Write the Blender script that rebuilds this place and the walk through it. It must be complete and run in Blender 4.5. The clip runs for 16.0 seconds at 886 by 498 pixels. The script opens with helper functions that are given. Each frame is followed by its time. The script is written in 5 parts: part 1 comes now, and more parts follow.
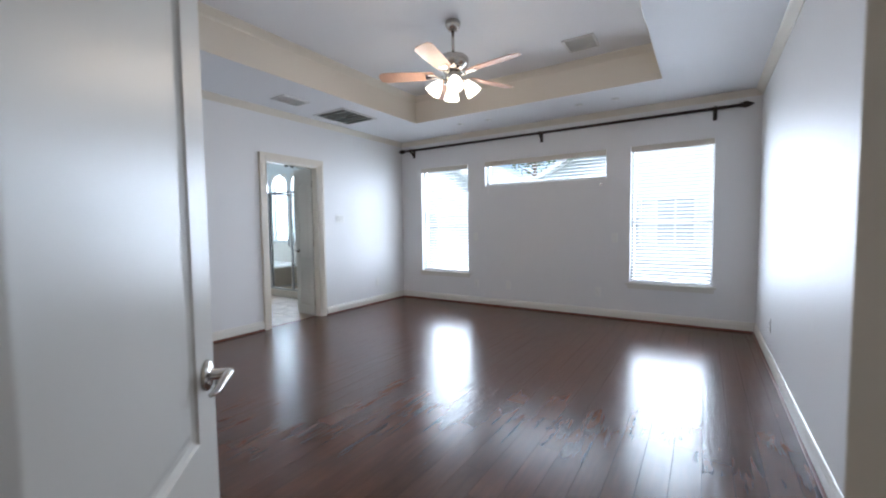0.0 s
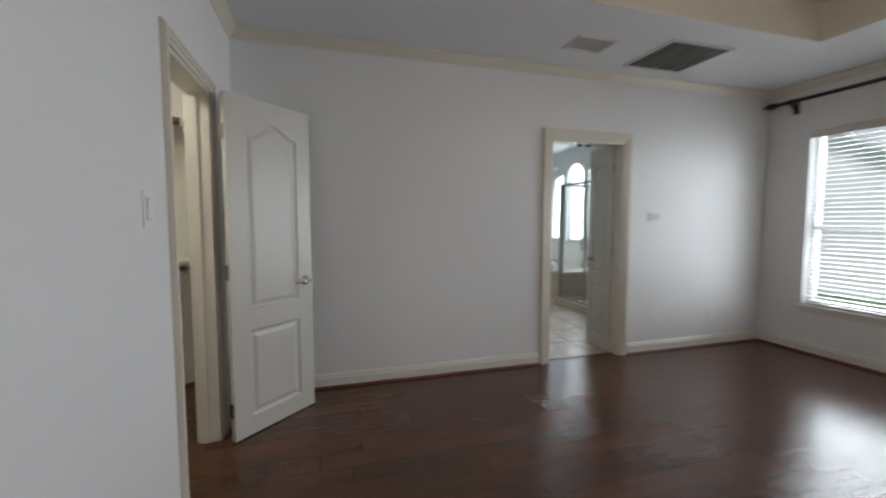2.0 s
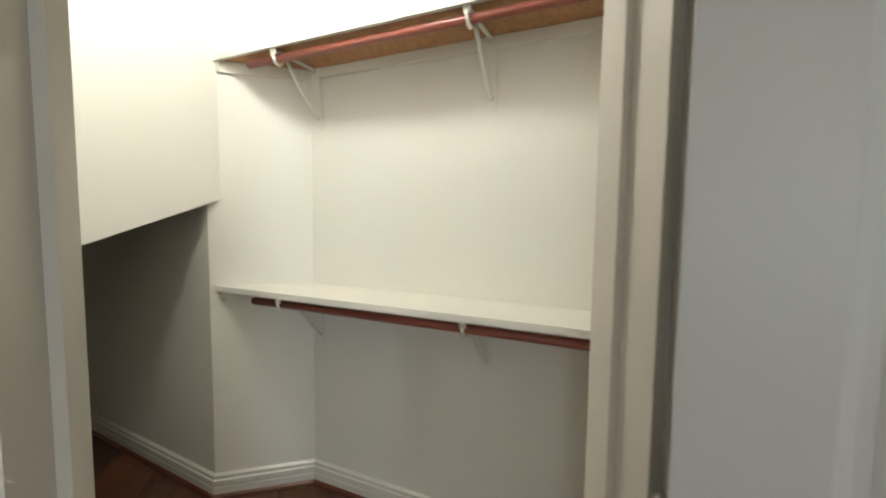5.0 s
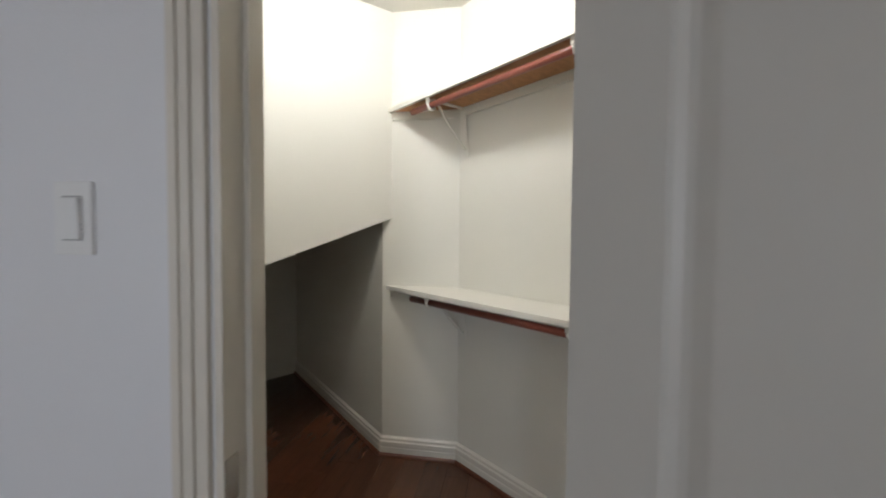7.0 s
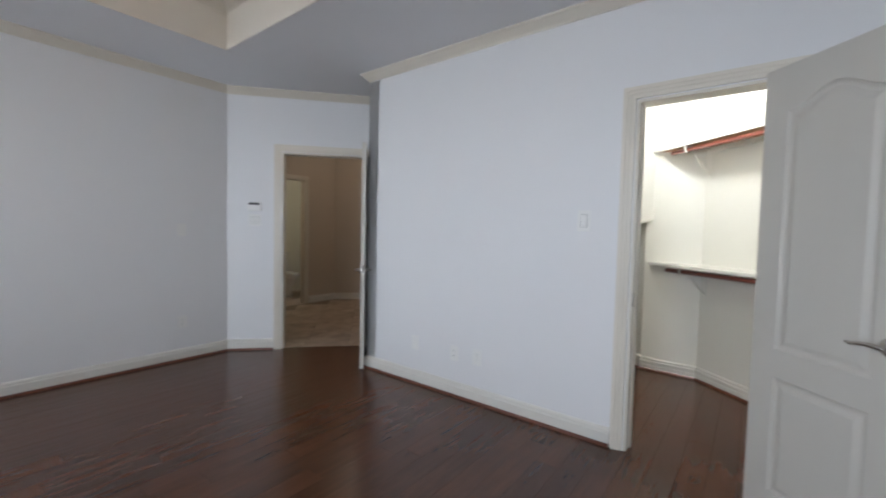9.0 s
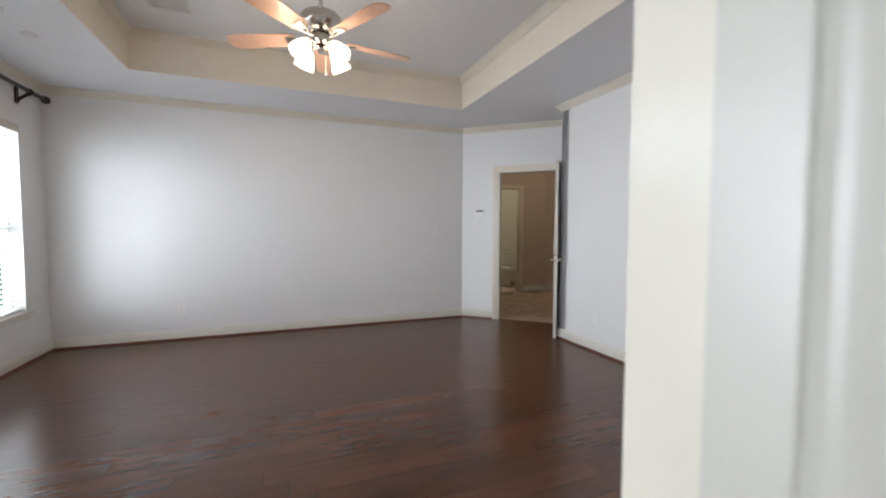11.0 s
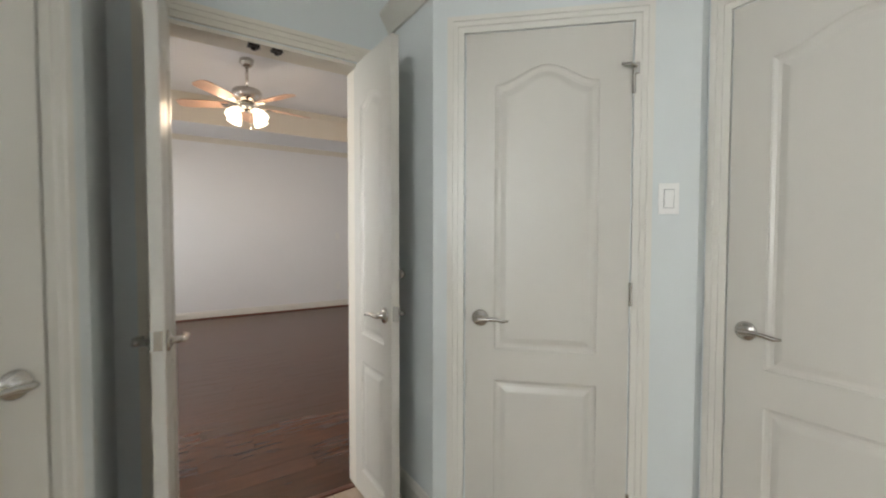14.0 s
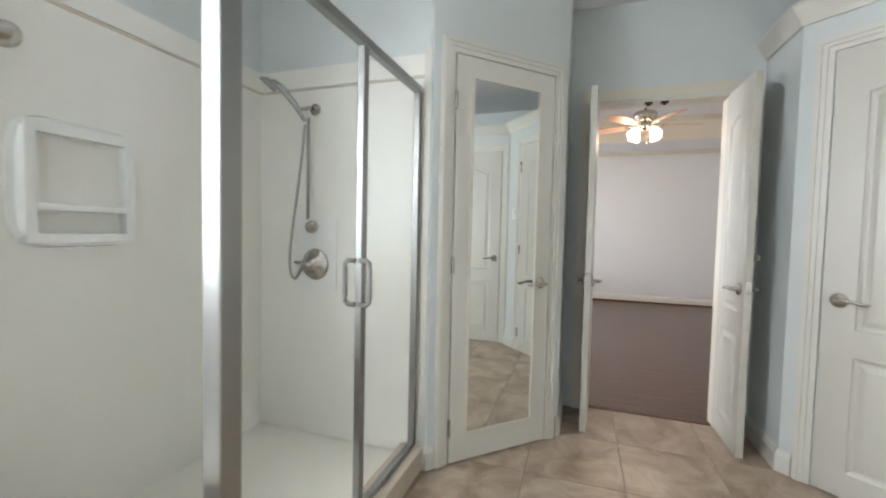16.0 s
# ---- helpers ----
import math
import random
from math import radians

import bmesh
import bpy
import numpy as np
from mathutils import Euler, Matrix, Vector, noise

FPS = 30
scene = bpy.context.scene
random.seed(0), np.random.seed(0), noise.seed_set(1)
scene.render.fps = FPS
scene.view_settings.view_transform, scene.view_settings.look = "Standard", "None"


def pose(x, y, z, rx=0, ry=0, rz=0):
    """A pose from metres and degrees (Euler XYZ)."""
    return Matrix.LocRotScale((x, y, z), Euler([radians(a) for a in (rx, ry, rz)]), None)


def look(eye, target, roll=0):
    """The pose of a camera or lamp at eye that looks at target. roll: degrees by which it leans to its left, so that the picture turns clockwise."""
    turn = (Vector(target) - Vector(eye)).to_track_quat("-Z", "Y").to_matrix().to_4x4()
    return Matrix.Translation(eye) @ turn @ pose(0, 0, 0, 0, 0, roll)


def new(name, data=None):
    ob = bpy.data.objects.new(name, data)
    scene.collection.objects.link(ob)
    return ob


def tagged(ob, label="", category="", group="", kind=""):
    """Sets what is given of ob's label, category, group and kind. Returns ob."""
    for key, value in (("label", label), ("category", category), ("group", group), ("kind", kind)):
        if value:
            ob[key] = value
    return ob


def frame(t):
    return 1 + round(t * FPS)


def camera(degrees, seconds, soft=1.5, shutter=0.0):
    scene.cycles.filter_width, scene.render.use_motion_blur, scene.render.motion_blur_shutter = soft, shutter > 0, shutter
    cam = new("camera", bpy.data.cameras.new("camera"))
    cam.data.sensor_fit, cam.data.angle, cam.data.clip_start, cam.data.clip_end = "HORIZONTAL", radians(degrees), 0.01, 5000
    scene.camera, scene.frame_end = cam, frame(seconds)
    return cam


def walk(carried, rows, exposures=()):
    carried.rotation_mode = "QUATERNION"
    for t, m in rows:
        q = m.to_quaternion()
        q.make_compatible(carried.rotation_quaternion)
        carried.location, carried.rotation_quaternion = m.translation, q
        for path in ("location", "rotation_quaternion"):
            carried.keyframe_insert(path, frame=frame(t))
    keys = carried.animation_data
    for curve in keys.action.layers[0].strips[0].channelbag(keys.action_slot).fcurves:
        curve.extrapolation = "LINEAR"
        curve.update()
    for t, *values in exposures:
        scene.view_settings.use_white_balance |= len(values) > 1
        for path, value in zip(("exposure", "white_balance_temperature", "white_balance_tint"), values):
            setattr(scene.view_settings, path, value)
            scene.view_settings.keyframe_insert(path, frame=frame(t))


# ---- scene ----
cam = camera(95.1, 16.0, soft=2.0, shutter=0.3)

PATH = [
    (0, (4.408, -0.389, 1.219), (3.325, 1.288, 1.106), -0.7),
    (0.5, (4.271, -0.119, 1.23), (3.164, 1.544, 1.127), -0.4),
    (1, (3.975, 0.119, 1.276), (2.684, 1.643, 1.165), -0.3),
    (1.5, (3.656, 0.38, 1.319), (2.052, 1.568, 1.189), -0.3),
    (2, (3.222, 0.601, 1.307), (1.309, 1.169, 1.167), -0.0),
    (2.5, (2.766, 0.798, 1.272), (0.773, 0.706, 1.129), 1.3),
    (3, (2.253, 0.912, 1.238), (0.388, 0.201, 1.106), 0.4),
    (3.5, (1.774, 0.945, 1.254), (0.188, -0.267, 1.124), 0.6),
    (4, (1.352, 0.853, 1.252), (0.146, -0.736, 1.108), -0.0),
    (4.5, (1.041, 0.569, 1.281), (0.198, -1.239, 1.142), 0.6),
    (5, (0.993, 0.385, 1.341), (0.434, -1.53, 1.191), 0.7),
    (7.5, (0.726, 1.143, 1.29), (1.067, -0.827, 1.237), 0.5),
    (8, (0.734, 1.676, 1.288), (1.155, -0.279, 1.233), 1.0),
    (8.5, (0.728, 2.157, 1.269), (1.571, 0.344, 1.193), 1.3),
    (9, (0.695, 2.506, 1.27), (1.91, 0.92, 1.178), 1.3),
    (9.5, (0.6, 2.768, 1.298), (2.222, 1.603, 1.192), 0.7),
    (12, (-0.96, 3.054, 1.208), (0.869, 2.247, 1.141), 0.7),
    (12.5, (-1.185, 3.106, 1.21), (0.507, 2.042, 1.145), 0.7),
    (13, (-1.418, 3.194, 1.213), (0.16, 1.968, 1.145), 0.3),
    (13.5, (-1.686, 3.212, 1.221), (-0.123, 1.966, 1.155), -0.1),
    (14, (-1.949, 3.279, 1.231), (-0.273, 2.19, 1.164), 0.1),
    (14.5, (-2.233, 3.377, 1.21), (-0.388, 2.606, 1.147), 0.5),
    (15, (-2.469, 3.437, 1.183), (-0.49, 3.15, 1.124), 0.6),
    (15.5, (-2.73, 3.427, 1.182), (-0.757, 3.745, 1.112), 1.2),
    (16, (-2.975, 3.388, 1.172), (-1.082, 4.028, 1.085), 1.3),
]
GAPS = [
    (6.2, (0.86, 0.16, 1.39), (1.10, -1.80, 1.27), 1.0),
    (10.7, (-0.14, 2.92, 1.27), (1.70, 2.20, 1.17), 0.2),
]
walk(cam, [(t, look(e, g, r)) for t, e, g, r in sorted(PATH + GAPS)],
     [(0, 0.0, 5600, 10), (0.5, -0.3, 5850, 10), (1, -0.55, 6050, 9), (1.5, -0.62, 6250, 9), (2, -0.75, 6300, 9), (3, -0.5, 6450, 9), (4.2, -0.5, 6600, 8), (5, -0.6, 6350, 7), (7.5, -1.05, 6050, 13),
      (8, -1.0, 5950, 12), (8.5, -0.58, 5850, 11), (9, -0.32, 5850, 10), (9.7, -0.1, 5800, 10), (12, -0.0, 6700, 11), (13.5, -0.1, 6900, 12), (14.5, -0.05, 6850, 12), (16, 0.2, 6600, 12)])

# ---- light ----
world = bpy.data.worlds.new("sky")
scene.world = world
world.use_nodes = True
sky = world.node_tree.nodes.new("ShaderNodeTexSky")
sky.sky_type, sky.sun_disc = "NISHITA", False
sky.sun_elevation, sky.sun_rotation = radians(50), radians(200)
world.node_tree.links.new(sky.outputs[0], world.node_tree.nodes["Background"].inputs[0])
world.node_tree.nodes["Background"].inputs[1].default_value = 0.15
sun = new("sun", bpy.data.lights.new("sun", "SUN"))
sun.data.energy, sun.data.angle, sun.data.color = 5.0, radians(12), (1.0, 0.96, 0.9)
sun.matrix_world = look((0, -10, 20), (3, 2, 0))


def area_light(name, eye, target, w, h, watts, color):
    a = new(name, bpy.data.lights.new(name, "AREA"))
    a.data.shape, a.data.size, a.data.size_y = "RECTANGLE", w, h
    a.data.energy, a.data.color, a.data.spread = watts, color, radians(140)
    a.matrix_world = look(eye, target)
    return a


def point_light(name, at, watts, color, radius=0.05):
    a = new(name, bpy.data.lights.new(name, "POINT"))
    a.data.energy, a.data.color, a.data.shadow_soft_size = watts, color, radius
    a.location = at
    return a


DAY = (0.90, 0.95, 1.0)
WARM = (1.0, 0.80, 0.58)
area_light("daylight_window_a", (0.86, 5.42, 1.33), (0.86, 0, 1.0), 0.86, 1.6, 68, DAY)
area_light("daylight_window_b", (4.05, 5.42, 1.33), (4.05, 0, 1.0), 0.86, 1.6, 60, DAY)
area_light("daylight_transom", (2.46, 5.42, 2.14), (2.46, 0, 1.7), 1.72, 0.62, 48, DAY)
area_light("daylight_bath", (-3.3, 5.38, 1.65), (-3.0, 2, 0.9), 1.7, 1.4, 72, DAY)
point_light("closet_bulb", (1.25, -0.85, 2.46), 50, (1.0, 0.97, 0.90), 0.1)
point_light("hall_bulb", (5.3, -1.6, 2.5), 9, (1.0, 0.80, 0.58), 0.1)
point_light("far_room_bulb", (7.1, -0.9, 2.3), 8, (1.0, 0.88, 0.6), 0.1)


# ---- materials ----
def mat(name, color, rough=0.5, metal=0.0, vary=0.06, scale=3.0, bump=0.0, bump_scale=120.0, stretch=None, spec=0.5):
    m = bpy.data.materials.new(name)
    m.use_nodes = True
    n, l = m.node_tree.nodes, m.node_tree.links
    b = n["Principled BSDF"]
    b.inputs["Roughness"].default_value, b.inputs["Metallic"].default_value = rough, metal
    b.inputs["Specular IOR Level"].default_value = spec
    co = n.new("ShaderNodeTexCoord")
    mp = n.new("ShaderNodeMapping")
    mp.inputs["Scale"].default_value = stretch or (1, 1, 1)
    l.new(co.outputs["Object"], mp.inputs[0])
    big, fine = n.new("ShaderNodeTexNoise"), n.new("ShaderNodeTexNoise")
    big.inputs["Scale"].default_value, big.inputs["Detail"].default_value = scale, 4
    fine.inputs["Scale"].default_value, fine.inputs["Detail"].default_value = bump_scale, 3
    for t in (big, fine):
        l.new(mp.outputs[0], t.inputs["Vector"])
    mix = n.new("ShaderNodeMix")
    mix.data_type = "RGBA"
    mix.inputs[6].default_value = (*[c * (1 - vary) for c in color], 1)
    mix.inputs[7].default_value = (*[min(1, c * (1 + vary)) for c in color], 1)
    l.new(big.outputs[0], mix.inputs[0])
    l.new(mix.outputs[2], b.inputs["Base Color"])
    rr = n.new("ShaderNodeMapRange")
    rr.inputs[3].default_value, rr.inputs[4].default_value = max(0.02, rough * 0.96), min(1, rough * 1.04)
    l.new(big.outputs[0], rr.inputs[0])
    l.new(rr.outputs[0], b.inputs["Roughness"])
    if bump:
        bn = n.new("ShaderNodeBump")
        bn.inputs["Strength"].default_value, bn.inputs["Distance"].default_value = bump, 0.002
        l.new(fine.outputs[0], bn.inputs["Height"])
        l.new(bn.outputs[0], b.inputs["Normal"])
    return m


def glass(name, color=(1, 1, 1), alpha=0.002):
    m = bpy.data.materials.new(name)
    m.use_nodes = True
    n, l = m.node_tree.nodes, m.node_tree.links
    g, t, mx = n.new("ShaderNodeBsdfGlossy"), n.new("ShaderNodeBsdfTransparent"), n.new("ShaderNodeMixShader")
    g.inputs["Roughness"].default_value = 0.01
    t.inputs["Color"].default_value = (*color, 1)
    mx.inputs[0].default_value = alpha
    l.new(t.outputs[0], mx.inputs[1])
    l.new(g.outputs[0], mx.inputs[2])
    l.new(mx.outputs[0], n["Material Output"].inputs[0])
    return m


def glow(name, color, strength):
    m = bpy.data.materials.new(name)
    m.use_nodes = True
    b = m.node_tree.nodes["Principled BSDF"]
    b.inputs["Base Color"].default_value = (*color, 1)
    b.inputs["Emission Color"].default_value = (*color, 1)
    b.inputs["Emission Strength"].default_value = strength
    return m


def wood_floor():
    m = bpy.data.materials.new("scraped_hardwood")
    m.use_nodes = True
    n, l = m.node_tree.nodes, m.node_tree.links
    b = n["Principled BSDF"]
    co, oi = n.new("ShaderNodeTexCoord"), n.new("ShaderNodeObjectInfo")
    add = n.new("ShaderNodeVectorMath")
    add.operation = "MULTIPLY_ADD"
    l.new(oi.outputs["Random"], add.inputs[0])
    add.inputs[1].default_value = (37, 53, 11)
    l.new(co.outputs["Object"], add.inputs[2])
    mp = n.new("ShaderNodeMapping")
    mp.inputs["Scale"].default_value = (9, 0.9, 1)
    l.new(add.outputs[0], mp.inputs[0])
    grain = n.new("ShaderNodeTexNoise")
    grain.inputs["Scale"].default_value, grain.inputs["Detail"].default_value, grain.inputs["Roughness"].default_value = 3.5, 8, 0.65
    l.new(mp.outputs[0], grain.inputs["Vector"])
    blot = n.new("ShaderNodeTexNoise")
    blot.inputs["Scale"].default_value, blot.inputs["Detail"].default_value = 2.2, 3
    l.new(add.outputs[0], blot.inputs["Vector"])
    ramp = n.new("ShaderNodeValToRGB")
    ramp.color_ramp.elements[0].position, ramp.color_ramp.elements[0].color = 0.28, (0.030, 0.0125, 0.006, 1)
    ramp.color_ramp.elements[1].position, ramp.color_ramp.elements[1].color = 0.72, (0.155, 0.058, 0.027, 1)
    e = ramp.color_ramp.elements.new(0.5)
    e.color = (0.090, 0.034, 0.0165, 1)
    mx = n.new("ShaderNodeMath")
    mx.operation = "MULTIPLY_ADD"
    l.new(blot.outputs[0], mx.inputs[0])
    mx.inputs[1].default_value = 0.27
    mx2 = n.new("ShaderNodeMath")
    mx2.operation = "MULTIPLY_ADD"
    l.new(grain.outputs[0], mx2.inputs[0])
    mx2.inputs[1].default_value, mx2.inputs[2].default_value = 0.26, 0.17
    l.new(mx2.outputs[0], mx.inputs[2])
    mx3 = n.new("ShaderNodeMath")
    mx3.operation = "MULTIPLY_ADD"
    l.new(oi.outputs["Random"], mx3.inputs[0])
    mx3.inputs[1].default_value = 0.09
    l.new(mx.outputs[0], mx3.inputs[2])
    l.new(mx3.outputs[0], ramp.inputs[0])
    l.new(ramp.outputs[0], b.inputs["Base Color"])
    rr = n.new("ShaderNodeMapRange")
    rr.inputs[3].default_value, rr.inputs[4].default_value = 0.17, 0.31
    l.new(grain.outputs[0], rr.inputs[0])
    l.new(rr.outputs[0], b.inputs["Roughness"])
    b.inputs["Specular IOR Level"].default_value = 0.5
    # hand-scraped waves across the boards
    wm = n.new("ShaderNodeMapping")
    wm.inputs["Scale"].default_value = (24, 2.2, 1)
    l.new(add.outputs[0], wm.inputs[0])
    wv = n.new("ShaderNodeTexNoise")
    wv.inputs["Scale"].default_value, wv.inputs["Detail"].default_value = 1.0, 2
    l.new(wm.outputs[0], wv.inputs["Vector"])
    bn = n.new("ShaderNodeBump")
    bn.inputs["Strength"].default_value, bn.inputs["Distance"].default_value = 0.25, 0.006
    l.new(wv.outputs[0], bn.inputs["Height"])
    bn2 = n.new("ShaderNodeBump")
    bn2.inputs["Strength"].default_value, bn2.inputs["Distance"].default_value = 0.05, 0.001
    l.new(grain.outputs[0], bn2.inputs["Height"])
    l.new(bn.outputs[0], bn2.inputs["Normal"])
    l.new(bn2.outputs[0], b.inputs["Normal"])
    return m


def stone_tile(name, dark, mid, light):
    m = bpy.data.materials.new(name)
    m.use_nodes = True
    n, l = m.node_tree.nodes, m.node_tree.links
    b = n["Principled BSDF"]
    co, oi = n.new("ShaderNodeTexCoord"), n.new("ShaderNodeObjectInfo")
    add = n.new("ShaderNodeVectorMath")
    add.operation = "MULTIPLY_ADD"
    l.new(oi.outputs["Random"], add.inputs[0])
    add.inputs[1].default_value = (31, 17, 5)
    l.new(co.outputs["Object"], add.inputs[2])
    t = n.new("ShaderNodeTexNoise")
    t.inputs["Scale"].default_value, t.inputs["Detail"].default_value, t.inputs["Distortion"].default_value = 4.5, 9, 0.8
    t.inputs["Roughness"].default_value = 0.62
    l.new(add.outputs[0], t.inputs["Vector"])
    ramp = n.new("ShaderNodeValToRGB")
    ramp.color_ramp.elements[0].position, ramp.color_ramp.elements[0].color = 0.3, (*dark, 1)
    ramp.color_ramp.elements[1].position, ramp.color_ramp.elements[1].color = 0.7, (*light, 1)
    ramp.color_ramp.elements.new(0.5).color = (*mid, 1)
    l.new(t.outputs[0], ramp.inputs[0])
    l.new(ramp.outputs[0], b.inputs["Base Color"])
    b.inputs["Roughness"].default_value = 0.32
    bn = n.new("ShaderNodeBump")
    bn.inputs["Strength"].default_value, bn.inputs["Distance"].default_value = 0.2, 0.002
    l.new(t.outputs[0], bn.inputs["Height"])
    l.new(bn.outputs[0], b.inputs["Normal"])
    return m


M_WALL = mat("white_wall_paint", (0.745, 0.738, 0.735), 0.5, vary=0.02, scale=1.5, bump=0.25, bump_scale=160)
M_CEIL = mat("ceiling_paint", (0.76, 0.76, 0.77), 0.6, vary=0.02, scale=1.5, bump=0.35, bump_scale=110)
M_TRAY = mat("cream_tray_paint", (0.72, 0.66, 0.57), 0.5, vary=0.02, scale=2, bump=0.2, bump_scale=140)
M_TRIM = mat("cream_trim_gloss", (0.68, 0.63, 0.54), 0.3, vary=0.03, scale=5, bump=0.06, bump_scale=60)
M_BASE = mat("white_base_gloss", (0.66, 0.635, 0.575), 0.3, vary=0.03, scale=5, bump=0.06, bump_scale=60)
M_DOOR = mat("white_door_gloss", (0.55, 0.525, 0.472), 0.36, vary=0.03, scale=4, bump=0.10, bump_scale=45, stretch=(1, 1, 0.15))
M_CLOSET = mat("closet_cream_paint", (0.79, 0.77, 0.70), 0.5, vary=0.02, scale=2, bump=0.25, bump_scale=150)
M_BATH = mat("pale_blue_grey_paint", (0.61, 0.64, 0.63), 0.45, vary=0.02, scale=2, bump=0.25, bump_scale=150)
M_HALL = mat("hall_beige_paint", (0.54, 0.46, 0.37), 0.55, vary=0.03, scale=2, bump=0.25, bump_scale=150)
M_FLOOR = wood_floor()
M_SHOE = mat("dark_shoe_mould", (0.12, 0.04, 0.022), 0.3, vary=0.2, scale=8)
M_SUB = mat("dark_joint", (0.012, 0.008, 0.006), 0.7, vary=0.2, scale=8)
M_TILE = stone_tile("bath_stone_tile", (0.25, 0.175, 0.12), (0.43, 0.325, 0.24), (0.58, 0.48, 0.385))
M_GROUT = mat("tile_grout", (0.30, 0.25, 0.20), 0.8, vary=0.1, scale=20)
M_NICKEL = mat("satin_nickel", (0.56, 0.53, 0.49), 0.25, 1.0, vary=0.05, scale=30)
M_CHROME = mat("brushed_shower_frame", (0.36, 0.355, 0.345), 0.36, 1.0, vary=0.04, scale=30)
M_DARK = mat("dark_bronze_rod", (0.035, 0.025, 0.02), 0.4, 0.3, vary=0.2, scale=20)
M_BLADE = mat("blush_wood_blade", (0.55, 0.34, 0.24), 0.35, vary=0.18, scale=3, stretch=(14, 2, 1), bump=0.05)
M_SHADE = glow("lit_frosted_shade", (1.0, 0.86, 0.66), 5.0)
M_PLASTIC = mat("white_plate_plastic", (0.78, 0.77, 0.74), 0.35, vary=0.02)
# grey that paints the thin shadow round switch rockers
M_ROCKER_SHADE = mat("rocker_edge_shade", (0.36, 0.355, 0.34), 0.5, vary=0.03)
M_SLOT = mat("dark_slot", (0.05, 0.05, 0.05), 0.6)
M_VENT = mat("white_vent_metal", (0.66, 0.65, 0.63), 0.45, vary=0.04)
M_VENTDARK = mat("vent_dark_filter", (0.10, 0.105, 0.09), 0.9, vary=0.2, scale=10)
M_BLIND = mat("white_faux_wood_slat", (0.80, 0.80, 0.78), 0.4, vary=0.03)
M_VAL = mat("beige_valance", (0.62, 0.57, 0.50), 0.5, vary=0.04)
M_VINYL = mat("white_vinyl_sash", (0.80, 0.80, 0.79), 0.35, vary=0.02)
M_GLASS = glass("clear_glass", (0.99, 0.992, 0.99))
# translucent white pane that imitates overexposed daylight in the bath windows
M_WHITEOUT = bpy.data.materials.new("whited_out_glass")
M_WHITEOUT.use_nodes = True
_n, _l = M_WHITEOUT.node_tree.nodes, M_WHITEOUT.node_tree.links
_t = _n.new("ShaderNodeBsdfTranslucent")
_t.inputs["Color"].default_value = (0.92, 0.95, 0.95, 1)
_l.new(_t.outputs[0], _n["Material Output"].inputs[0])
M_MIRROR = mat("silvered_mirror", (0.86, 0.89, 0.87), 0.02, 1.0, vary=0.01)
M_ROD = mat("red_brown_rod", (0.26, 0.075, 0.05), 0.35, vary=0.15, scale=6)
M_OSB = mat("osb_underside", (0.42, 0.22, 0.10), 0.8, vary=0.45, scale=45, bump=0.4, bump_scale=60, stretch=(1, 0.45, 1))
M_SHOWER = mat("cream_shower_panel", (0.82, 0.795, 0.735), 0.22, vary=0.02, scale=3)
M_PAN = mat("cream_shower_pan", (0.80, 0.76, 0.68), 0.3, vary=0.04, scale=10, bump=0.2)
M_CURB = mat("tan_tile_curb", (0.55, 0.47, 0.38), 0.35, vary=0.12, scale=9)
M_TUB = mat("white_acrylic", (0.80, 0.79, 0.76), 0.15, vary=0.01)
M_SIDING = mat("white_siding", (0.75, 0.76, 0.76), 0.6, vary=0.04)
# shingle grey lightened to carry the outdoor overexposure
M_ROOF = mat("glare_paled_shingle", (0.60, 0.60, 0.61), 0.9, vary=0.2, scale=12)
M_LEAF = mat("tree_leaves", (0.11, 0.17, 0.07), 0.6, vary=0.4, scale=2)
M_BARK = mat("bark", (0.14, 0.10, 0.07), 0.9, vary=0.3, scale=8)
M_GRASS = mat("lawn", (0.07, 0.12, 0.04), 0.9, vary=0.4, scale=6)
# far panes coloured pale, with outdoor glare put into the colour
M_WINPALE = mat("glare_paled_window_glass", (0.55, 0.57, 0.59), 0.3, vary=0.1)
M_FIXTURE = glow("lamp_glass", (1.0, 0.92, 0.78), 4.0)


# ---- mesh helpers ----
def finish(name, bm, material, smooth=False):
    me = bpy.data.meshes.new(name)
    bmesh.ops.recalc_face_normals(bm, faces=bm.faces[:])
    bm.to_mesh(me)
    bm.free()
    me.materials.append(material)
    if smooth:
        for p in me.polygons:
            p.use_smooth = True
    return new(name, me)


def part(name, bm, material, parent, label="", smooth=False):
    ob = finish(name, bm, material, smooth)
    ob.parent = parent
    if label:
        tagged(ob, label)
    return ob


def empty(name, m=None):
    e = new(name)
    if m is not None:
        e.matrix_basis = m
    return e


def box(bm, lo, hi, m=None):
    v = [bm.verts.new((x, y, z)) for x in (lo[0], hi[0]) for y in (lo[1], hi[1]) for z in (lo[2], hi[2])]
    for f in ((0, 1, 3, 2), (4, 6, 7, 5), (0, 4, 5, 1), (2, 3, 7, 6), (0, 2, 6, 4), (1, 5, 7, 3)):
        bm.faces.new([v[i] for i in f])
    if m is not None:
        bmesh.ops.transform(bm, matrix=m, verts=v)
    return v


def boxes(*spans):
    bm = bmesh.new()
    for lo, hi in spans:
        box(bm, lo, hi)
    return bm


def rbox(lo, hi, r=0.004):
    """A box with bevelled edges."""
    bm = bmesh.new()
    box(bm, lo, hi)
    bmesh.ops.bevel(bm, geom=bm.edges[:], offset=r, segments=2, profile=0.6, affect="EDGES")
    return bm


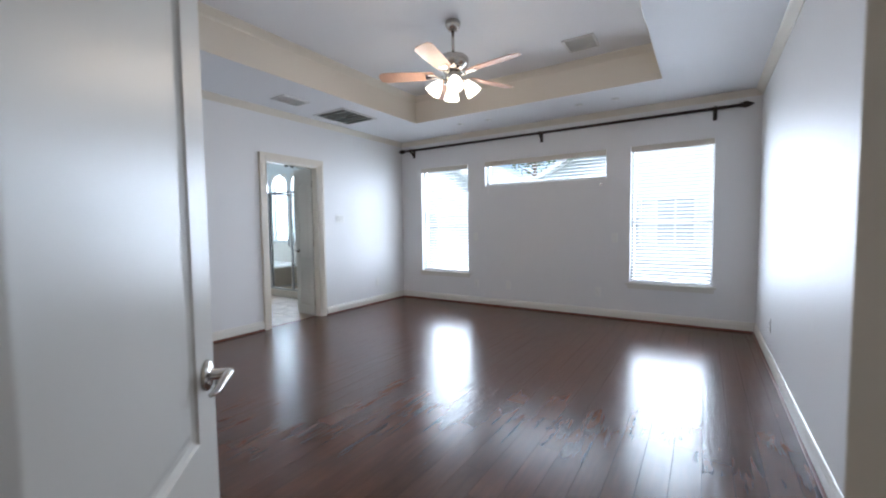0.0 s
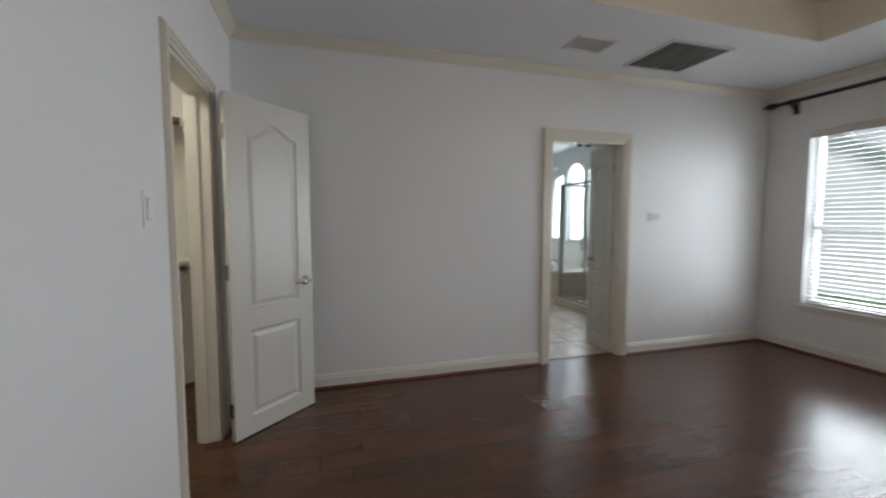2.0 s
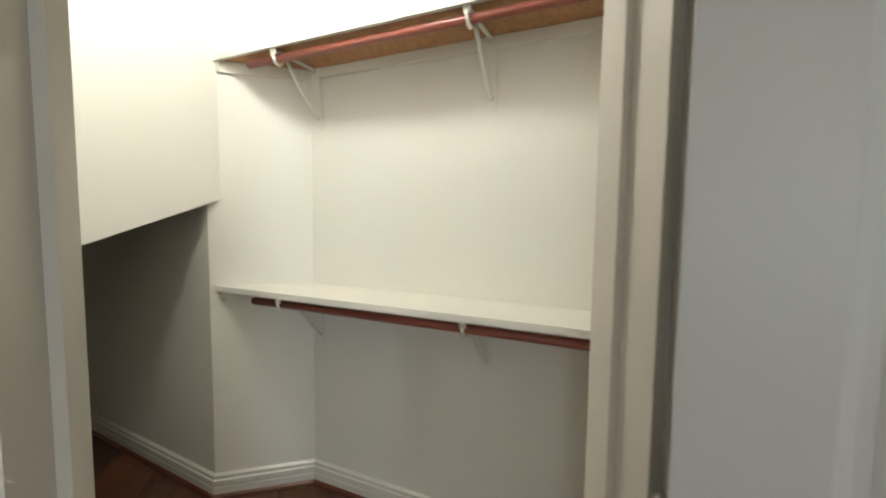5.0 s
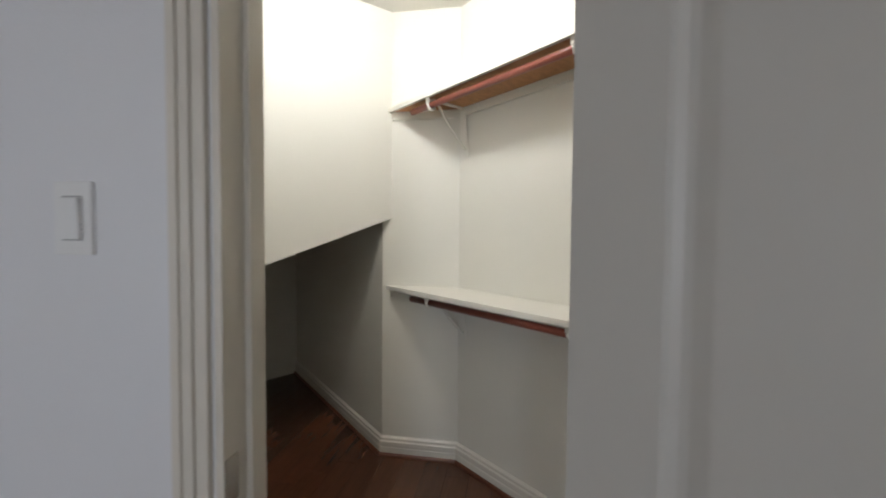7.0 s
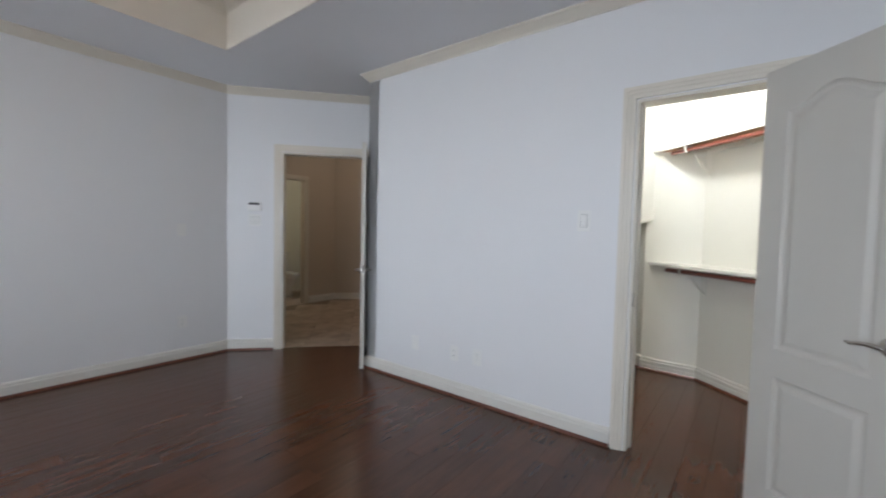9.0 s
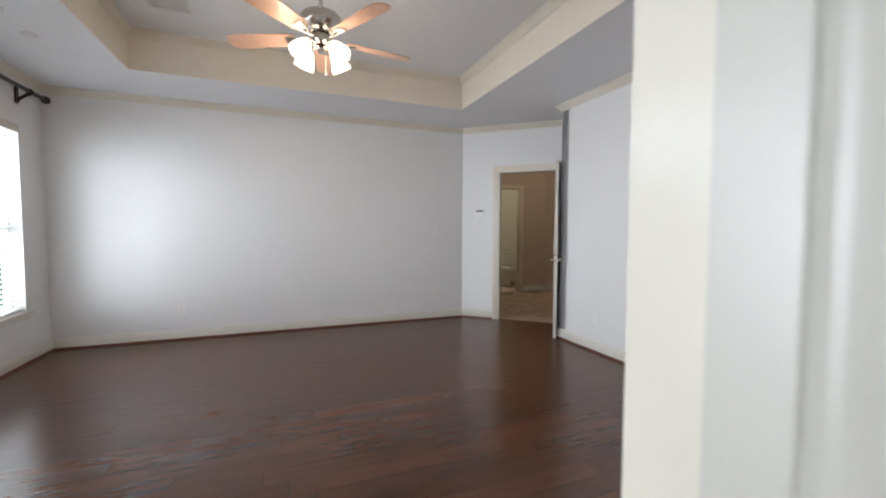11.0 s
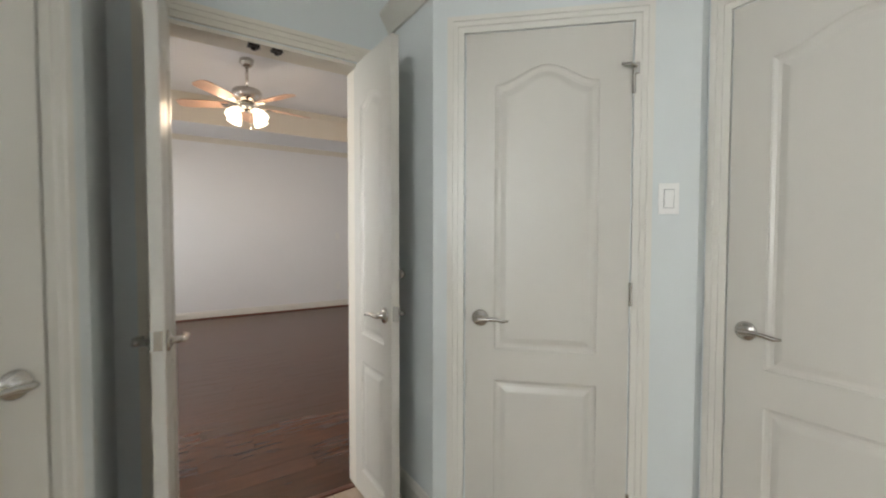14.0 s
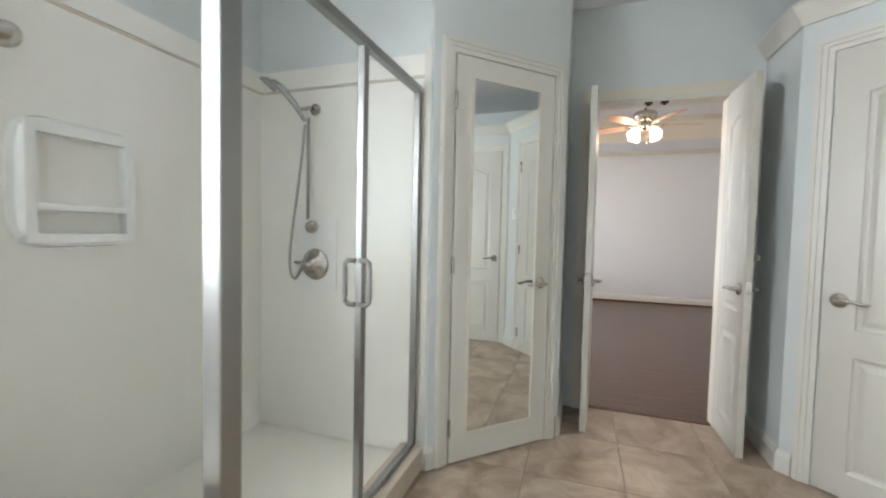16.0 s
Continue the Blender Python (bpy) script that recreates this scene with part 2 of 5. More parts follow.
def prism(pts, z0, z1):
    """An upright prism over a plan polygon."""
    bm = bmesh.new()
    a = [bm.verts.new((x, y, z0)) for x, y in pts]
    b = [bm.verts.new((x, y, z1)) for x, y in pts]
    bm.faces.new(a[::-1])
    bm.faces.new(b)
    for i in range(len(pts)):
        j = (i + 1) % len(pts)
        bm.faces.new((a[i], a[j], b[j], b[i]))
    return bm


def sweep(bm, path, profile, closed=False):
    """Sweep a profile of (out, up) along a plan path of (x, y, z) with mitred corners; out is to the left of the way."""
    n = len(path)
    rings = []
    for i, p in enumerate(path):
        p = Vector(p)
        a = Vector(path[i - 1]) if (closed or i > 0) else None
        c = Vector(path[(i + 1) % n]) if (closed or i < n - 1) else None
        d1 = (p - a).normalized() if a is not None else (c - p).normalized()
        d2 = (c - p).normalized() if c is not None else d1
        n1, n2 = Vector((-d1.y, d1.x, 0)), Vector((-d2.y, d2.x, 0))
        k = (n1 + n2).normalized()
        k = k / max(0.3, k.dot(n1))
        rings.append([bm.verts.new(p + k * o + Vector((0, 0, u))) for o, u in profile])
    m = len(profile)
    for i in range(n if closed else n - 1):
        r, s = rings[i], rings[(i + 1) % n]
        for j in range(m):
            bm.faces.new((r[j], r[(j + 1) % m], s[(j + 1) % m], s[j]))
    if not closed:
        bm.faces.new(rings[0])
        bm.faces.new(rings[-1][::-1])


def lathe(bm, prof, m=None, seg=24):
    """Turn a profile of (radius, height) about z."""
    rings = [[bm.verts.new((r * math.cos(2 * math.pi * k / seg), r * math.sin(2 * math.pi * k / seg), z)) for k in range(seg)] for r, z in prof]
    for a, b in zip(rings, rings[1:]):
        for k in range(seg):
            bm.faces.new((a[k], a[(k + 1) % seg], b[(k + 1) % seg], b[k]))
    bm.faces.new(rings[0][::-1])
    bm.faces.new(rings[-1])
    if m is not None:
        bmesh.ops.transform(bm, matrix=m, verts=[v for r in rings for v in r])


def tube(bm, pts, r, seg=12, flat=1.0):
    """A round (or flattened) bar along points."""
    pts = [Vector(p) for p in pts]
    rings, up = [], Vector((0, 0, 1))
    for i, p in enumerate(pts):
        d = (pts[min(i + 1, len(pts) - 1)] - pts[max(i - 1, 0)]).normalized()
        u = up if abs(d.dot(up)) < 0.95 else Vector((1, 0, 0))
        s = d.cross(u).normalized()
        w = s.cross(d)
        rr = r[i] if isinstance(r, (list, tuple)) else r
        rings.append([bm.verts.new(p + s * math.cos(2 * math.pi * k / seg) * rr + w * math.sin(2 * math.pi * k / seg) * rr * flat) for k in range(seg)])
    for a, b in zip(rings, rings[1:]):
        for k in range(seg):
            bm.faces.new((a[k], a[(k + 1) % seg], b[(k + 1) % seg], b[k]))
    bm.faces.new(rings[0][::-1])
    bm.faces.new(rings[-1])


def structure(name, bm, material, label, category):
    return tagged(finish(name, bm, material), label, category, kind="structure")


def along(ax, ay, bx, by):
    """A pose at (ax, ay) whose x axis points to (bx, by)."""
    return pose(ax, ay, 0, 0, 0, math.degrees(math.atan2(by - ay, bx - ax)))


def wall(name, a, b, thick, height, holes, material, label, z0=0.0):
    """A wall from a to b in plan, its room face on the line a-b and its body to the right of the way; holes are (s0, s1, z0, z1)."""
    length = math.hypot(b[0] - a[0], b[1] - a[1])
    bm, s = bmesh.new(), 0.0
    for s0, s1, h0, h1 in sorted(holes):
        if s0 > s:
            box(bm, (s, -thick, z0), (s0, 0, height))
        if h0 > z0:
            box(bm, (s0, -thick, z0), (s1, 0, h0))
        if h1 < height:
            box(bm, (s0, -thick, h1), (s1, 0, height))
        s = s1
    if s < length:
        box(bm, (s, -thick, z0), (length, 0, height))
    bmesh.ops.remove_doubles(bm, verts=bm.verts[:], dist=1e-5)
    ob = structure(name, bm, material, label, "wall")
    ob.matrix_basis = along(*a, *b)
    return ob


# ---- plan ----
W, L, H, TOP = 4.90, 5.165, 2.64, 2.03
TX0, TX1, TY0, TY1, TZ = 1.02, 4.03, 0.99, 4.20, 2.98
ENTRY_A, ENTRY_B = (3.475, -0.98), (4.90, 0.59)
ED = (Vector(ENTRY_B) - Vector(ENTRY_A)).normalized()


def diag(s):
    """A point s metres along the entry wall."""
    return (ENTRY_A[0] + s * ED.x, ENTRY_A[1] + s * ED.y)


E0, E1 = 0.74, 1.60
wall("wall_north", (W, L), (0, L), 0.15, 3.1, [(W - 1.30, W - 0.41, 0.48, 2.175), (W - 3.34, W - 1.59, 1.81, 2.175), (W - 4.49, W - 3.62, 0.48, 2.175)], M_WALL, "white painted window wall of the empty bedroom")
wall("wall_east", ENTRY_B, (W, L + 0.15), 0.12, 3.1, [], M_WALL, "plain white painted bedroom side wall")
wall("wall_west", (0, L), (0, -0.12), 0.12, 3.1, [(L - 3.335, L - 2.56, 0, TOP)], M_WALL, "white painted bedroom wall with the bathroom doorway")
wall("wall_south", (0, 0), (3.475, 0), 0.12, 3.1, [(0.60, 1.25, 0, TOP)], M_WALL, "white painted bedroom wall with the closet doorway")
wall("wall_alcove", (3.475, 0), ENTRY_A, 0.12, 3.1, [], M_WALL, "short white wall beside the entry door")
wall("wall_entry", ENTRY_A, ENTRY_B, 0.12, 3.1, [(E0, E1, 0, TOP)], M_WALL, "white diagonal wall with the entry doorway")

# ceiling with its raised tray
bm = bmesh.new()
for lo, hi in (((-0.12, -1.3, H), (TX0, L + 0.15, H + 0.1)), ((TX1, -1.3, H), (W + 0.12, L + 0.15, H + 0.1)),
               ((TX0, -1.3, H), (TX1, TY0, H + 0.1)), ((TX0, TY1, H), (TX1, L + 0.15, H + 0.1))):
    box(bm, lo, hi)
structure("ceiling", bm, M_CEIL, "white textured bedroom ceiling border round the tray", "ceiling")
bm = boxes(((TX0 - 0.15, TY0 - 0.15, TZ), (TX1 + 0.15, TY1 + 0.15, TZ + 0.1)))
structure("ceiling_tray_top", bm, M_CEIL, "raised white centre of the tray ceiling", "ceiling")
t = 0.0
bm = boxes(((TX0 - t, TY0 - t, H - 0.003), (TX0 + 0.004, TY1 + t, TZ)), ((TX1 - 0.004, TY0 - t, H - 0.003), (TX1 + t, TY1 + t, TZ)),
           ((TX0 + 0.004, TY0 - t, H - 0.003), (TX1 - 0.004, TY0 + 0.004, TZ)), ((TX0 + 0.004, TY1 - 0.004, H - 0.003), (TX1 - 0.004, TY1 + t, TZ)))
structure("ceiling_tray_riser", bm, M_TRAY, "cream painted upright sides of the tray ceiling", "ceiling")

CROWN = [(0, 0), (0, -0.068), (0.010, -0.068), (0.015, -0.057), (0.030, -0.042), (0.050, -0.020), (0.062, -0.011), (0.062, 0)]
BASE = [(0, 0.018), (0.018, 0.018), (0.018, 0.078), (0.013, 0.088), (0.013, 0.096), (0.007, 0.108), (0, 0.112)]
SHOE = [(0, 0.001), (0.03, 0.001), (0.028, 0.012), (0.02, 0.02), (0, 0.02)]


def trim(name, path, profile, material, label, closed=False):
    bm = bmesh.new()
    sweep(bm, path, profile, closed)
    return structure(name, bm, material, label, "trim")


trim("trim_crown", [(0, 0, H), (3.475, 0, H), (*ENTRY_A, H), (*ENTRY_B, H), (W, L, H), (0, L, H)], CROWN, M_TRIM, "cream crown moulding along the bedroom walls", True)
trim("trim_tray_crown", [(TX0, TY0, TZ), (TX1, TY0, TZ), (TX1, TY1, TZ), (TX0, TY1, TZ)], CROWN, M_TRIM, "cream crown moulding inside the ceiling tray", True)
for path in ([(0, L, 0), (0, 3.43, 0)], [(0, 2.465, 0), (0, 0, 0), (0.52, 0, 0)], [(1.33, 0, 0), (3.475, 0, 0), (*ENTRY_A, 0), (*diag(E0 - 0.08), 0)],
             [(*diag(E1 + 0.08), 0), (*ENTRY_B, 0), (W, L, 0), (0, L, 0)]):
    trim("baseboard", path, BASE, M_BASE, "white moulded baseboard along the bedroom wall")
    trim("trim_shoe", path, SHOE, M_SHOE, "dark wood shoe moulding at the floor")


# ---- doors ----
def door_face(bm, w, h, y, side, panels):
    """One moulded face of a door leaf at depth y; panels are (x0, x1, z0, z1, rise)."""
    def v(x, z, d=0.0):
        return bm.verts.new((x, y - side * d, z))

    def quad(x0, z0, x1, z1):
        bm.faces.new((v(x0, z0), v(x1, z0), v(x1, z1), v(x0, z1)))
    xs0, xs1 = panels[0][0], panels[0][1]
    quad(0, 0, xs0, h)
    quad(xs1, 0, w, h)
    z = 0
    n = 16
    for x0, x1, z0, z1, rise in panels:
        quad(x0, z, x1, z0)

        def loop(o, d):
            pts = [v(x0 + o, z0 + o, d), v(x1 - o, z0 + o, d)]
            for k in range(n + 1):
                u = 1 - k / n
                pts.append(v(x0 + o + (x1 - x0 - 2 * o) * u, z1 - o + rise * math.sin(math.pi * u) ** 2, d))
            return pts
        rings = [loop(o, d) for o, d in ((0, 0), (0.004, 0.005), (0.014, 0.009), (0.024, 0.009), (0.045, 0.002), (0.05, 0.0015))]
        for a, b in zip(rings, rings[1:]):
            for k in range(len(a)):
                j = (k + 1) % len(a)
                bm.faces.new((a[k], a[j], b[j], b[k]))
        bm.faces.new(rings[-1])
        z = z1
        if rise:
            top = z1 + rise + 0.02
            for k in range(n):
                u0, u1 = k / n, (k + 1) / n
                xa, xb = x0 + (x1 - x0) * u0, x0 + (x1 - x0) * u1
                bm.faces.new((v(xa, z1 + rise * math.sin(math.pi * u0) ** 2), v(xb, z1 + rise * math.sin(math.pi * u1) ** 2), v(xb, top), v(xa, top)))
            z = top
    quad(xs0, z, xs1, h)


def lever(parent, x, z, y, side, toward, name="door_handle"):
    """A lever with a round rose on the face at depth y; toward is the way the lever points along x."""
    bm = bmesh.new()
    lathe(bm, [(0.001, 0), (0.033, 0.0), (0.034, 0.004), (0.031, 0.009), (0.022, 0.012), (0.012, 0.016), (0.011, 0.045), (0.008, 0.05)],
          pose(x, y, z, 90 if side < 0 else -90, 0, 0))
    yy = y + side * 0.045
    tube(bm, [(x - toward * 0.012, yy, z), (x, yy, z), (x + toward * 0.03, yy + side * 0.004, z + 0.004), (x + toward * 0.06, yy + side * 0.003, z + 0.002),
              (x + toward * 0.09, yy, z - 0.005), (x + toward * 0.112, yy - side * 0.004, z - 0.004)], [0.010, 0.012, 0.010, 0.009, 0.009, 0.005], 12, 0.85)
    part(name, bm, M_NICKEL, parent, "satin nickel lever handle", True)


def leaf(name, w, m, label, panels=None, mirror=False, handles=(1, -1), hinge_side=0, group="", handle_x=None, arch=0.07, far_hinges=True):
    """A door leaf, its hinge at the origin, along x; faces at y = +-0.0175."""
    e = empty(name, m)
    tagged(e, label, "door", group)
    h, s = TOP - 0.012, min(0.115, w * 0.19)
    bm = bmesh.new()
    if mirror:
        s = 0.10
        for f in (((0, -0.0175, 0), (s, 0.0175, h)), ((w - s, -0.0175, 0), (w, 0.0175, h)), ((s, -0.0175, 0), (w - s, 0.0175, 0.14)), ((s, -0.0175, 1.92), (w - s, 0.0175, h))):
            box(bm, *f)
        part("body", bm, M_BASE, e)
        part("mirror", boxes(((s, -0.0135, 0.14), (w - s, 0.0135, 1.92))), M_MIRROR, e, "tall silvered mirror pane")
        bm = bmesh.new()
        for side in (1, -1):
            y0, y1 = sorted((side * 0.0175, side * 0.021))
            for f in (((s - 0.012, y0, 0.128), (s, y1, 1.932)), ((w - s, y0, 0.128), (w - s + 0.012, y1, 1.932)), ((s, y0, 0.128), (w - s, y1, 0.14)), ((s, y0, 1.92), (w - s, y1, 1.932))):
                box(bm, *f)
        part("mirror_bead", bm, M_TRIM, e)
    else:
        p = panels or [(s, w - s, 0.115, 0.64, 0), (s, w - s, 0.765, 1.815, arch)]
        for side in (1, -1):
            door_face(bm, w, h, side * 0.0175, side, p)
        for f in (((0, 0, 0), (0, 0, h)), ((w, 0, 0), (w, 0, h))):
            x = f[0][0]
            bm.faces.new([bm.verts.new(q) for q in ((x, -0.0175, 0), (x, 0.0175, 0), (x, 0.0175, h), (x, -0.0175, h))])
        for z in (0, h):
            bm.faces.new([bm.verts.new(q) for q in ((0, -0.0175, z), (w, -0.0175, z), (w, 0.0175, z), (0, 0.0175, z))])
        bmesh.ops.remove_doubles(bm, verts=bm.verts[:], dist=1e-5)
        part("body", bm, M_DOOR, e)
    hx = handle_x or w - 0.06
    for side in handles:
        lever(e, hx, 0.892, side * (0.0175 if not mirror else 0.0175), side, -1)
    if hx > 0.1:
        part("latch_plate", boxes(((w - 0.001, -0.012, 0.875), (w + 0.002, 0.012, 0.935))), M_NICKEL, e, "small nickel latch plate")
    if hinge_side:
        for z in (0.18, 1.0, 1.80):
            bm = bmesh.new()
            lathe(bm, [(0.006, -0.045), (0.007, -0.044), (0.007, 0.044), (0.006, 0.045)], pose(-0.004, hinge_side * 0.022, z), 10)
            y0, y1 = sorted((hinge_side * 0.022, -hinge_side * 0.010))
            box(bm, (-0.0025, y0, z - 0.044), (-0.0002, y1, z + 0.044))
            part("hinge", bm, M_NICKEL, e, "nickel butt hinge")
    return e


def casing(name, m, s0, s1, face, out, material=None, width=0.075, label="cream moulded door casing", top=TOP):
    """Door casing round an opening from s0 to s1 along the wall pose m, on the face at y = face, standing out by out."""
    bm = bmesh.new()
    k = math.copysign(1, out)
    for step, (o0, o1, d) in enumerate(((0.006, width, 0.012), (0.03, width - 0.004, 0.018), (0.05, width - 0.01, 0.023))):
        y0, y1 = sorted((face, face + k * d))
        for lo, hi in (((s0 - o1, y0, 0.0), (s0 - o0, y1, top + o1)), ((s1 + o0, y0, 0.0), (s1 + o1, y1, top + o1)), ((s0 - o0, y0, top + o0), (s1 + o0, y1, top + o1))):
            box(bm, lo, hi)
    ob = structure(name, bm, material or M_TRIM, label, "door casing")
    ob.matrix_basis = m
    return ob


def jamb(name, m, s0, s1, y0, y1, top=TOP, stop=None):
    bm = bmesh.new()
    box(bm, (s0, y0, 0), (s0 + 0.015, y1, top))
    box(bm, (s1 - 0.015, y0, 0), (s1, y1, top))
    box(bm, (s0 + 0.015, y0, top - 0.015), (s1 - 0.015, y1, top))
    if stop is not None:
        box(bm, (s0 + 0.015, stop, 0), (s0 + 0.027, stop + 0.03, top - 0.015))
        box(bm, (s1 - 0.027, stop, 0), (s1 - 0.015, stop + 0.03, top - 0.015))
    ob = structure(name, bm, M_TRIM, "cream painted door jamb lining the opening", "door frame")
    ob.matrix_basis = m
    return ob


PS = along(0, 0, 3.475, 0)
casing("trim_closet_casing", PS, 0.60, 1.25, 0.0, 0.02)
casing("trim_closet_casing_inside", PS, 0.60, 1.25, -0.12, -0.02)
jamb("door_frame_1", PS, 0.60, 1.25, -0.121, 0.001, stop=-0.09)
PW = along(0, L, 0, 0)
casing("trim_bath_casing", PW, L - 3.335, L - 2.56, 0.0, 0.02, width=0.09)
casing("trim_bath_casing_inside", PW, L - 3.335, L - 2.56, -0.12, -0.02)
jamb("door_frame_2", PW, L - 3.335, L - 2.56, -0.121, 0.001)
PE = along(*ENTRY_A, *ENTRY_B)
casing("trim_entry_casing", PE, E0, E1, 0.0, 0.02)
casing("trim_entry_casing_hall", PE, E0, E1, -0.12, -0.02)
jamb("door_frame_3", PE, E0, E1, -0.121, 0.001)
strike = structure("trim_strike_plate", boxes(((1.232, -0.034, 0.85), (1.236, -0.002, 0.93))), M_NICKEL, "nickel strike plate in the closet jamb", "strike plate")

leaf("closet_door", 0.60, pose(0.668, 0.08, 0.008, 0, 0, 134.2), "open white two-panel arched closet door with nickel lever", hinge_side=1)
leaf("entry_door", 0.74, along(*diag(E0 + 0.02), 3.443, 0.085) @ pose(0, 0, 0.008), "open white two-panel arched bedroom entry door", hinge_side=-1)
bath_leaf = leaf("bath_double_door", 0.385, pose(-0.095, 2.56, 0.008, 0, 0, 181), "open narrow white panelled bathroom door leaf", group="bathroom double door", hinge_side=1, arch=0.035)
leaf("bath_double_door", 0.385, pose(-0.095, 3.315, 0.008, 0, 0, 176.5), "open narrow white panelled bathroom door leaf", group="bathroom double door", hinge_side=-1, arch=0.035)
bm = bmesh.new()
lathe(bm, [(0.026, 0.0), (0.027, 0.004), (0.020, 0.009), (0.009, 0.012), (0.008, 0.03), (0.019, 0.034), (0.021, 0.046), (0.012, 0.053)], pose(0.325, 0.0175, 1.06, -90), 18)
part("dummy_knob", bm, M_NICKEL, bath_leaf, "small round nickel knob", True)
for y in (2.92, 3.01):
    bm = bmesh.new()
    box(bm, (-0.115, y - 0.022, TOP - 0.026), (-0.085, y + 0.022, TOP - 0.015))
    lathe(bm, [(0.004, -0.012), (0.010, -0.010), (0.010, 0.0)], pose(-0.1, y, TOP - 0.026), 12)
    tagged(finish("ball_catch_plate", bm, M_DARK), "dark metal ball catch in the bathroom door head", "door catch", "ball catches")

# ---- bedroom floor boards are laid at the end; the base below them ----
structure("floor_base", prism([(-1.0, -3.1), (3.4, -3.1), (3.475, -1.1), (3.60, -0.99), (5.02, 0.58), (5.02, L + 0.1), (-0.06, L + 0.1), (-0.06, -0.14), (-1.0, -0.14)], -0.12, -0.012), M_SUB, "dark base under the hardwood boards", "floor")

# ---- closet ----
CB, CC, CD = (1.505, -1.69), (1.05, -1.69), (-0.757, -0.12)
CH = 2.60
wall("wall_closet_back", CD, CC, 0.1, CH, [], M_CLOSET, "cream angled back wall of the closet")
wall("wall_closet_short", CC, CB, 0.1, CH, [], M_CLOSET, "short cream closet wall at the shelf ends")
wall("wall_under_stairs", CB, (2.75, -2.91), 0.1, CH, [], M_CLOSET, "cream wall under the stairs")
wall("wall_under_stairs_end", (2.75, -2.91), (3.34, -2.0), 0.1, CH, [], M_CLOSET, "cream end wall under the stairs")
wall("wall_closet_east", (3.34, -2.0), (3.34, -0.12), 0.1, CH, [], M_CLOSET, "cream closet end wall")
wall("wall_closet_front", (3.34, -0.121), (1.25, -0.121), 0.006, CH, [], M_CLOSET, "cream inner face of the closet front wall")
wall("wall_closet_front_b", (0.60, -0.121), (-0.80, -0.121), 0.006, CH, [], M_CLOSET, "cream inner face of the closet front wall")
structure("ceiling_closet", boxes(((-1.0, -3.1, CH), (3.5, -0.12, CH + 0.06))), M_CLOSET, "cream closet ceiling", "ceiling")
# stair flank with its sloping lower edge
d = 0.70711
bm = bmesh.new()
prof = [(0.0, 1.415), (1.6, 0.84), (2.2, 0.63), (2.2, CH), (0.0, CH)]
fa = [bm.verts.new((s, 0, z)) for s, z in prof]
fb = [bm.verts.new((s, -0.08, z)) for s, z in prof]
bm.faces.new(fa)
bm.faces.new(fb[::-1])
for i in range(5):
    j = (i + 1) % 5
    bm.faces.new((fa[i], fa[j], fb[j], fb[i]))
ob = structure("wall_stair_flank", bm, M_CLOSET, "cream overhanging wall with a sloping stair underside", "wall")
ob.matrix_basis = along(1.45, -1.69, 1.45 + d, -1.69 + d)
CBASE = [(0, 0.02), (0.018, 0.02), (0.018, 0.05), (0.015, 0.055), (0.018, 0.06), (0.018, 0.085), (0.012, 0.09), (0.012, 0.105), (0, 0.115)]
cpath = [(-0.70, -0.17, 0), (*CC, 0), (*CB, 0), (2.75, -2.91, 0)]
trim("baseboard_closet", cpath, CBASE, M_BASE, "cream ridged baseboard round the closet")
trim("trim_shoe_closet", cpath, SHOE, M_SHOE, "dark wood shoe moulding in the closet")

PC = along(*CC, *CD)   # x runs along the back wall, y into the wall; -y is into the closet
SL, SD, SK = 2.02, 0.285, 1.151   # shelf length, depth, slant of its end


